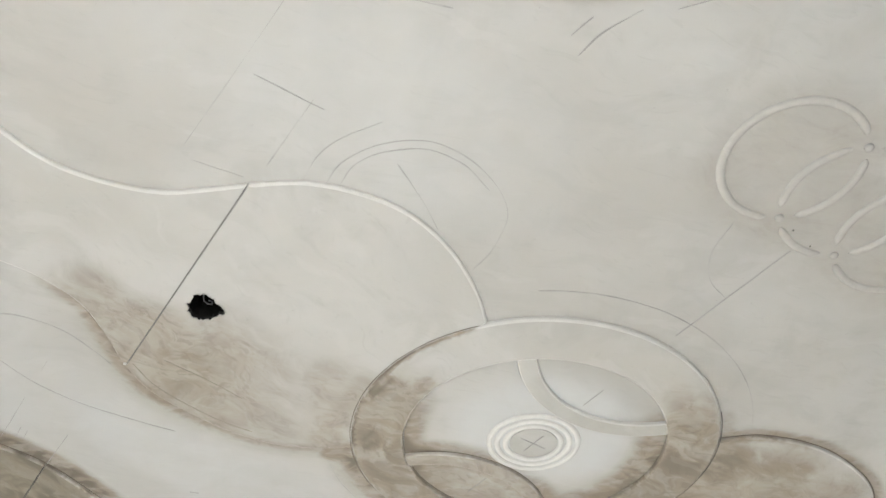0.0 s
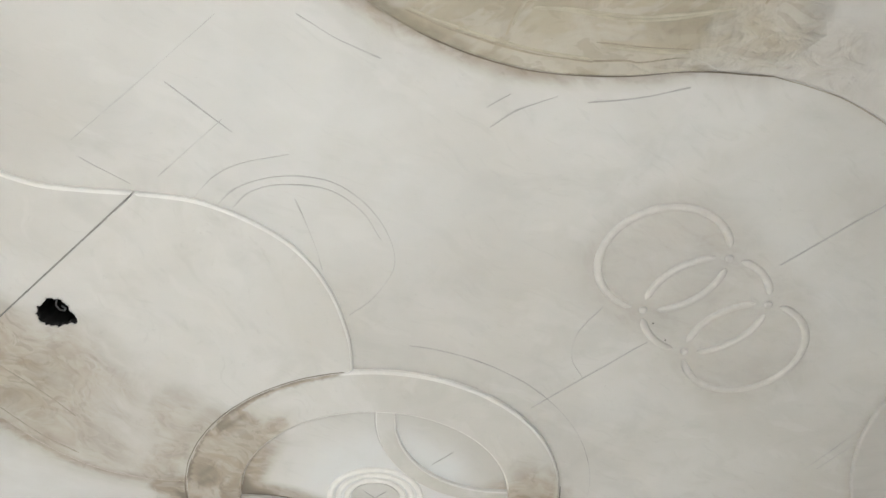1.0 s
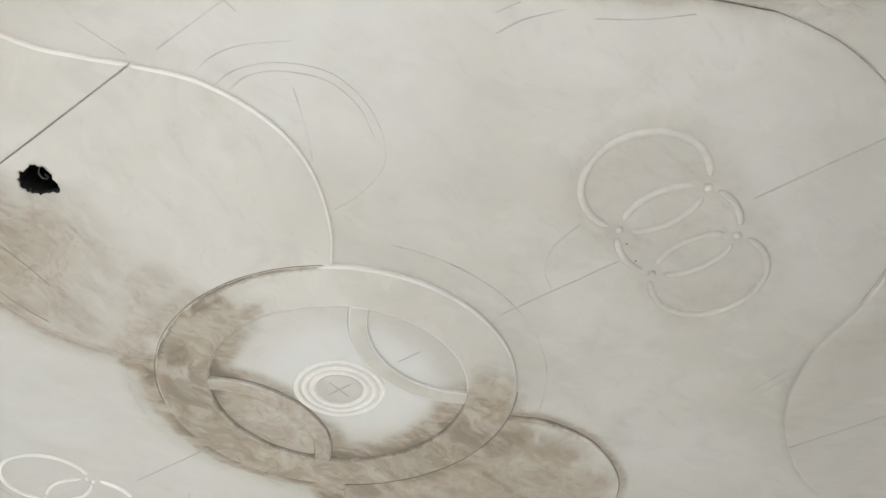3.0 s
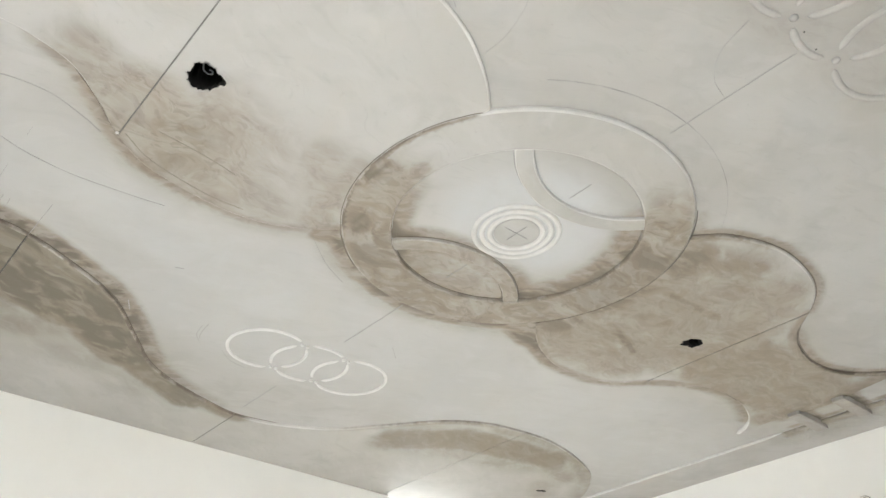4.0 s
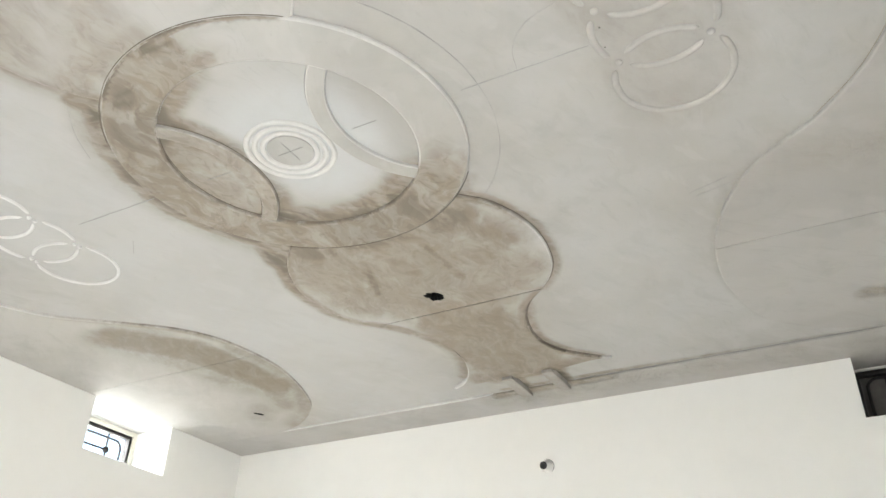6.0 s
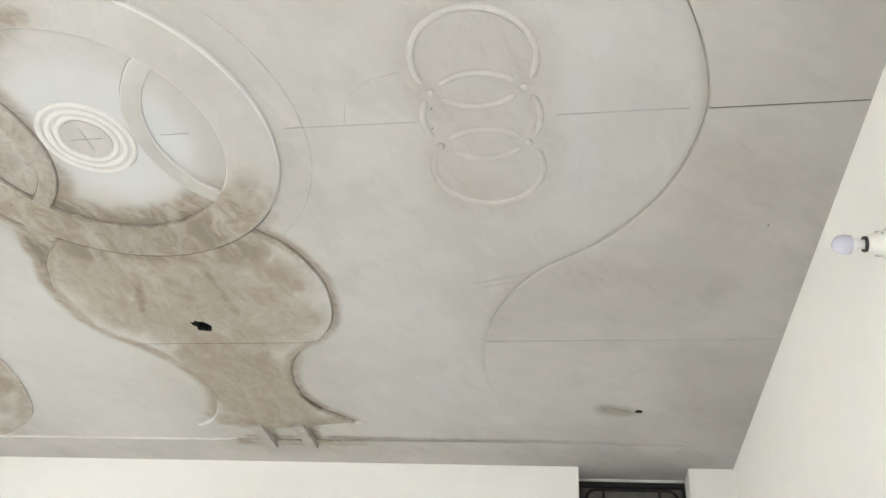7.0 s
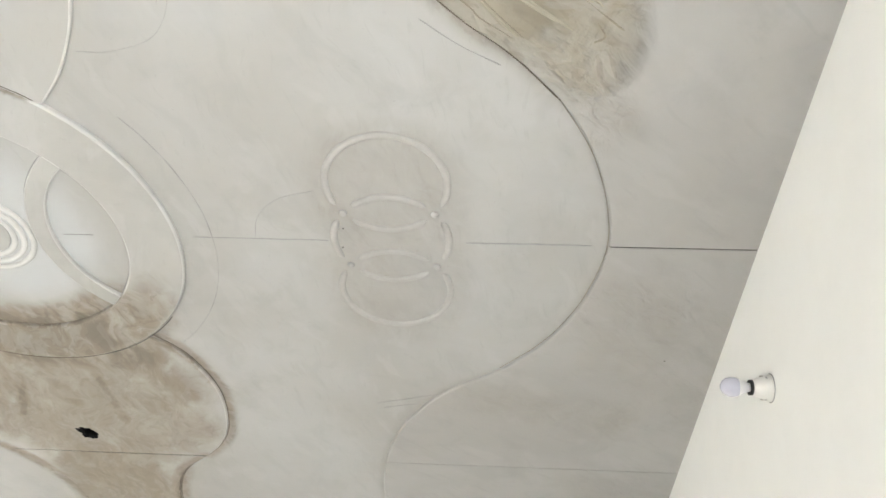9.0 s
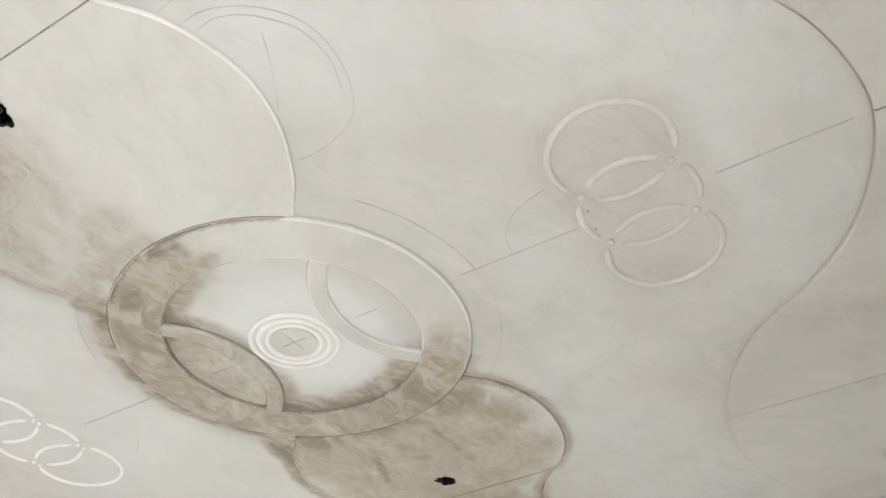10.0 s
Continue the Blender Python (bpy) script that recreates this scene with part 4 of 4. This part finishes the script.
# a twisted wire end in the larger hole
wire_pts = [Vector((-0.038 + 0.018 * math.cos(0.9 * k) + 0.012 * math.sin(0.2 * k), -1.122 + 0.016 * math.sin(0.9 * k), H + 0.004 + 0.004 * k)) for k in range(18)]
cv = bpy.data.curves.new("ceiling_wire", "CURVE")
cv.dimensions, cv.bevel_depth, cv.bevel_resolution = "3D", 0.0022, 2
sp = cv.splines.new("POLY")
sp.points.add(len(wire_pts) - 1)
for q, s in zip(wire_pts, sp.points):
    s.co = (*q, 1)
cv.materials.append(wire_copper)
wire_me = bpy.data.meshes.new_from_object(bpy.data.objects.new("tmp", cv))
tagged(new("ceiling_wire", wire_me), "grey electric wire coiled in the ceiling hole", "wire")


# torn flecks of plaster round the larger hole
flecks = bead("torn_plaster_edge", [q + Vector((0.004 * noise.noise((q.x * 90, q.y * 90, 0)), 0.004 * noise.noise((q.x * 90, q.y * 90, 5)))) for q in even(inset(hole_a, -0.001), 0.006)], 0.0035, 0.003, bead_grey, H - D, True)
tagged(flecks, "ragged white plaster edge round the ceiling hole", "plaster edge")

# nail heads in the ceiling boards and the wall
nail_bm = lathe([(0.0024, 0.002), (0.0024, -0.0012), (0.0016, -0.0017), (0.0, -0.002)], 10)
nail = tagged(part("nail", nail_bm, joint_dark), "small dark nail head in the plaster", "nail", "nail heads")
nail.location = (1.069, -0.046, H)
for x, y, z in ((1.060, 0.029, H), (1.342, 0.294, H), (1.037, -0.232, H), (2.050, 0.508, H - D)):
    copy_thing(nail, Matrix.Translation((x, y, z)))
for y, z in ((0.168, 2.406), (-0.330, 2.098)):
    copy_thing(nail, Matrix.Translation((XR, y, z)) @ pose(0, 0, 0, 0, 90, 0))

# ---- ventilators ----
def rod(bm, path, r, closed=False, sides=8):
    """A round bar along a 3D path."""
    rings, n = [], len(path)
    for i, q in enumerate(path):
        a = path[i - 1] if (i or closed) else path[0]
        b = path[(i + 1) % n] if (i < n - 1 or closed) else path[-1]
        d = (b - a).normalized()
        u = d.cross(Vector((0, 1, 0)))
        u = u.normalized() if u.length > 0.1 else d.cross(Vector((1, 0, 0))).normalized()
        v = d.cross(u)
        rings.append([bm.verts.new(q + r * (math.cos(t) * u + math.sin(t) * v)) for t in (2 * math.pi * k / sides for k in range(sides))])
    for i in range(n if closed else n - 1):
        a, b = rings[i], rings[(i + 1) % n]
        for k in range(sides):
            bm.faces.new((a[k], a[(k + 1) % sides], b[(k + 1) % sides], b[k]))
    if not closed:
        bm.faces.new(rings[0][::-1])
        bm.faces.new(rings[-1])


def ventilator(name, w, h, place, label, shutter, t=0.028, spread=0.52, border=0.085, bar=0.0065):
    """Frame and wrought grille in the local x-z plane, centred on x, standing on z = 0."""
    thing = tagged(empty(name), label, "ventilator window", kind="structure")

    def add(pname, bm, mat, plabel=""):
        return part(pname, bm, mat, thing, plabel)
    for pname, x0, x1, z0, z1 in (("frame_head", -w / 2, w / 2, h - t, h), ("frame_sill", -w / 2, w / 2, 0, t),
                                  ("frame_jamb", -w / 2, -w / 2 + t, t, h - t), ("frame_jamb", w / 2 - t, w / 2, t, h - t)):
        bm = bmesh.new()
        box(bm, x0, x1, 0.0, 0.06, z0, z1, 0.002)
        add(pname, bm, frame_pale, "pale painted frame")
    g = t + 0.001
    for pname, x0, x1, z0, z1 in (("iron_head", -w / 2 + g, w / 2 - g, h - g - 0.022, h - g), ("iron_sill", -w / 2 + g, w / 2 - g, g, g + 0.018),
                                  ("iron_side", -w / 2 + g, -w / 2 + g + 0.018, g + 0.018, h - g - 0.022), ("iron_side", w / 2 - g - 0.018, w / 2 - g, g + 0.018, h - g - 0.022)):
        bm = bmesh.new()
        box(bm, x0, x1, 0.008, 0.05, z0, z1, 0.002)
        add(pname, bm, iron)
    a, b, rr = w / 2 - border, h / 2 - border + 0.007, 0.05
    mid = h / 2
    loop = []
    for cx, cz, a0 in ((a - rr, mid + b - rr, 0), (-a + rr, mid + b - rr, 90), (-a + rr, mid - b + rr, 180), (a - rr, mid - b + rr, 270)):
        loop += [Vector((cx + rr * math.cos(radians(a0 + 15 * k)), 0.028, cz + rr * math.sin(radians(a0 + 15 * k)))) for k in range(7)]
    bm = bmesh.new()
    rod(bm, loop, bar * 1.1, True)
    add("grille_loop", bm, iron)
    for x in (-a * spread, a * spread):
        bm = bmesh.new()
        rod(bm, [Vector((x, 0.036, g + 0.012)), Vector((x, 0.036, h - g - 0.012))], bar)
        add("grille_bar", bm, iron)
        bm = lathe([(0.0, -0.012), (0.014, -0.010), (0.022, -0.004), (0.022, 0.004), (0.014, 0.010), (0.0, 0.012)], 8, Matrix.Translation((x, 0.034, mid)) @ pose(0, 0, 0, 90))
        add("rosette", bm, iron)
    bm = bmesh.new()
    rod(bm, [Vector((-a * spread, 0.034, mid)), Vector((a * spread, 0.034, mid))], bar)
    add("grille_rail", bm, iron)
    if shutter:
        bm = bmesh.new()
        box(bm, -w / 2 + g, w / 2 - g, 0.052, 0.060, g, h - g)
        add("shutter", bm, shutter_grey, "dusty dark grey shutter sheet")
    thing.matrix_world = place
    return thing


VH = H - CD - 2.787
ventilator("window_1", 0.591, VH, Matrix.Translation((XL - 0.295, 1.5695, 2.787)) @ pose(0, 0, 0, 0, 0, 90), "small high ventilator with dark iron grille, open to daylight", False)
ventilator("window_2", 0.572, VH, Matrix.Translation((1.7215, YF + 0.185, 2.787)), "small high ventilator with iron grille and closed grey shutter", True, 0.004, 0.62, 0.05, 0.007)


torn = bead("torn_plaster_edge", [Vector((1.449 + 0.012 * k, YF + 0.176 + 0.004 * noise.noise((k * 0.7, 0, 0)))) for k in range(46)], 0.016, 0.012, bead_white, H - CD)
tagged(torn, "ragged white plaster edge above the ventilator", "plaster edge")

# ---- wall fittings ----
def holder(name, axis, label, bulb):
    """A batten lamp holder on the wall; its axis points out along the local z."""
    thing = tagged(empty(name), label, "lamp holder")
    part("base", lathe([(0.0, 0.0), (0.040, 0.0), (0.040, 0.006), (0.036, 0.010), (0.033, 0.024), (0.026, 0.046), (0.023, 0.052), (0.019, 0.052), (0.019, 0.030), (0.0, 0.030)], 32),
         porcelain, thing, smooth=True)
    part("collar", lathe([(0.0195, 0.046), (0.0225, 0.0525), (0.0225, 0.061), (0.017, 0.061), (0.015, 0.052), (0.0, 0.052)], 28), black_plastic, thing, "black collar ring", smooth=True)
    for k in range(2):
        m = pose(0.031 * math.cos(1 + math.pi * k), 0.031 * math.sin(1 + math.pi * k), 0.026)
        part("screw", lathe([(0.0, 0.004), (0.004, 0.0035), (0.0045, 0.0), (0.0045, -0.006)], 12, m), brass, thing)
    part("gasket", lathe([(0.0, -0.001), (0.0425, -0.001), (0.0425, 0.002), (0.0, 0.002)], 28), black_plastic if not bulb else joint_shade_grey, thing, "grey backing ring")
    for a in (0.4, 2.5, 4.3):
        bm = bmesh.new()
        box(bm, 0.0315, 0.0350, -0.0045, 0.0045, 0.010, 0.019, 0.0005)
        bm.transform(pose(0, 0, 0, 0, 0, math.degrees(a)))
        part("wire_slot", bm, joint_shade_grey, thing)
    if bulb:
        b = part("bulb", lathe([(0.0125, 0.055), (0.0130, 0.064), (0.0165, 0.074), (0.0215, 0.087), (0.0255, 0.093)], 32), bulb_body, thing, "white bulb body", smooth=True)
        part("globe", lathe([(0.0255, 0.093), (0.0282, 0.103), (0.0284, 0.114), (0.0255, 0.126), (0.0185, 0.136), (0.009, 0.1415), (0.0, 0.143)], 32), bulb_glass, b, "milky lilac globe", smooth=True)
        part("cap", lathe([(0.0128, 0.045), (0.0128, 0.056), (0.0145, 0.057)], 24), brass, b)
    thing.matrix_world = axis @ Matrix.Scale(0.9, 4)
    return thing


holder("bulb_holder", look((XR, 0.158, 2.747), (XR + 1, 0.158, 2.747)), "white batten holder with an unlit bulb", True)
holder("empty_holder", look((-0.140, YF, 2.750), (-0.140 + 0.12, YF + 1, 2.750 + 0.15)), "white batten holder on the wall without bulb", False)
rose = tagged(empty("wall_box_cover"), "round white cover plate on the wall", "cover plate")
part("plate", lathe([(0.0, 0.0), (0.040, 0.0), (0.040, 0.003), (0.037, 0.006), (0.0, 0.0075)], 36), porcelain, rose, smooth=True)
part("screw", lathe([(0.0, 0.010), (0.004, 0.009), (0.0045, 0.007)], 12), black_plastic, rose)
rose.matrix_world = look((XL, 0.093, 2.719), (XL - 1, 0.093, 2.719))
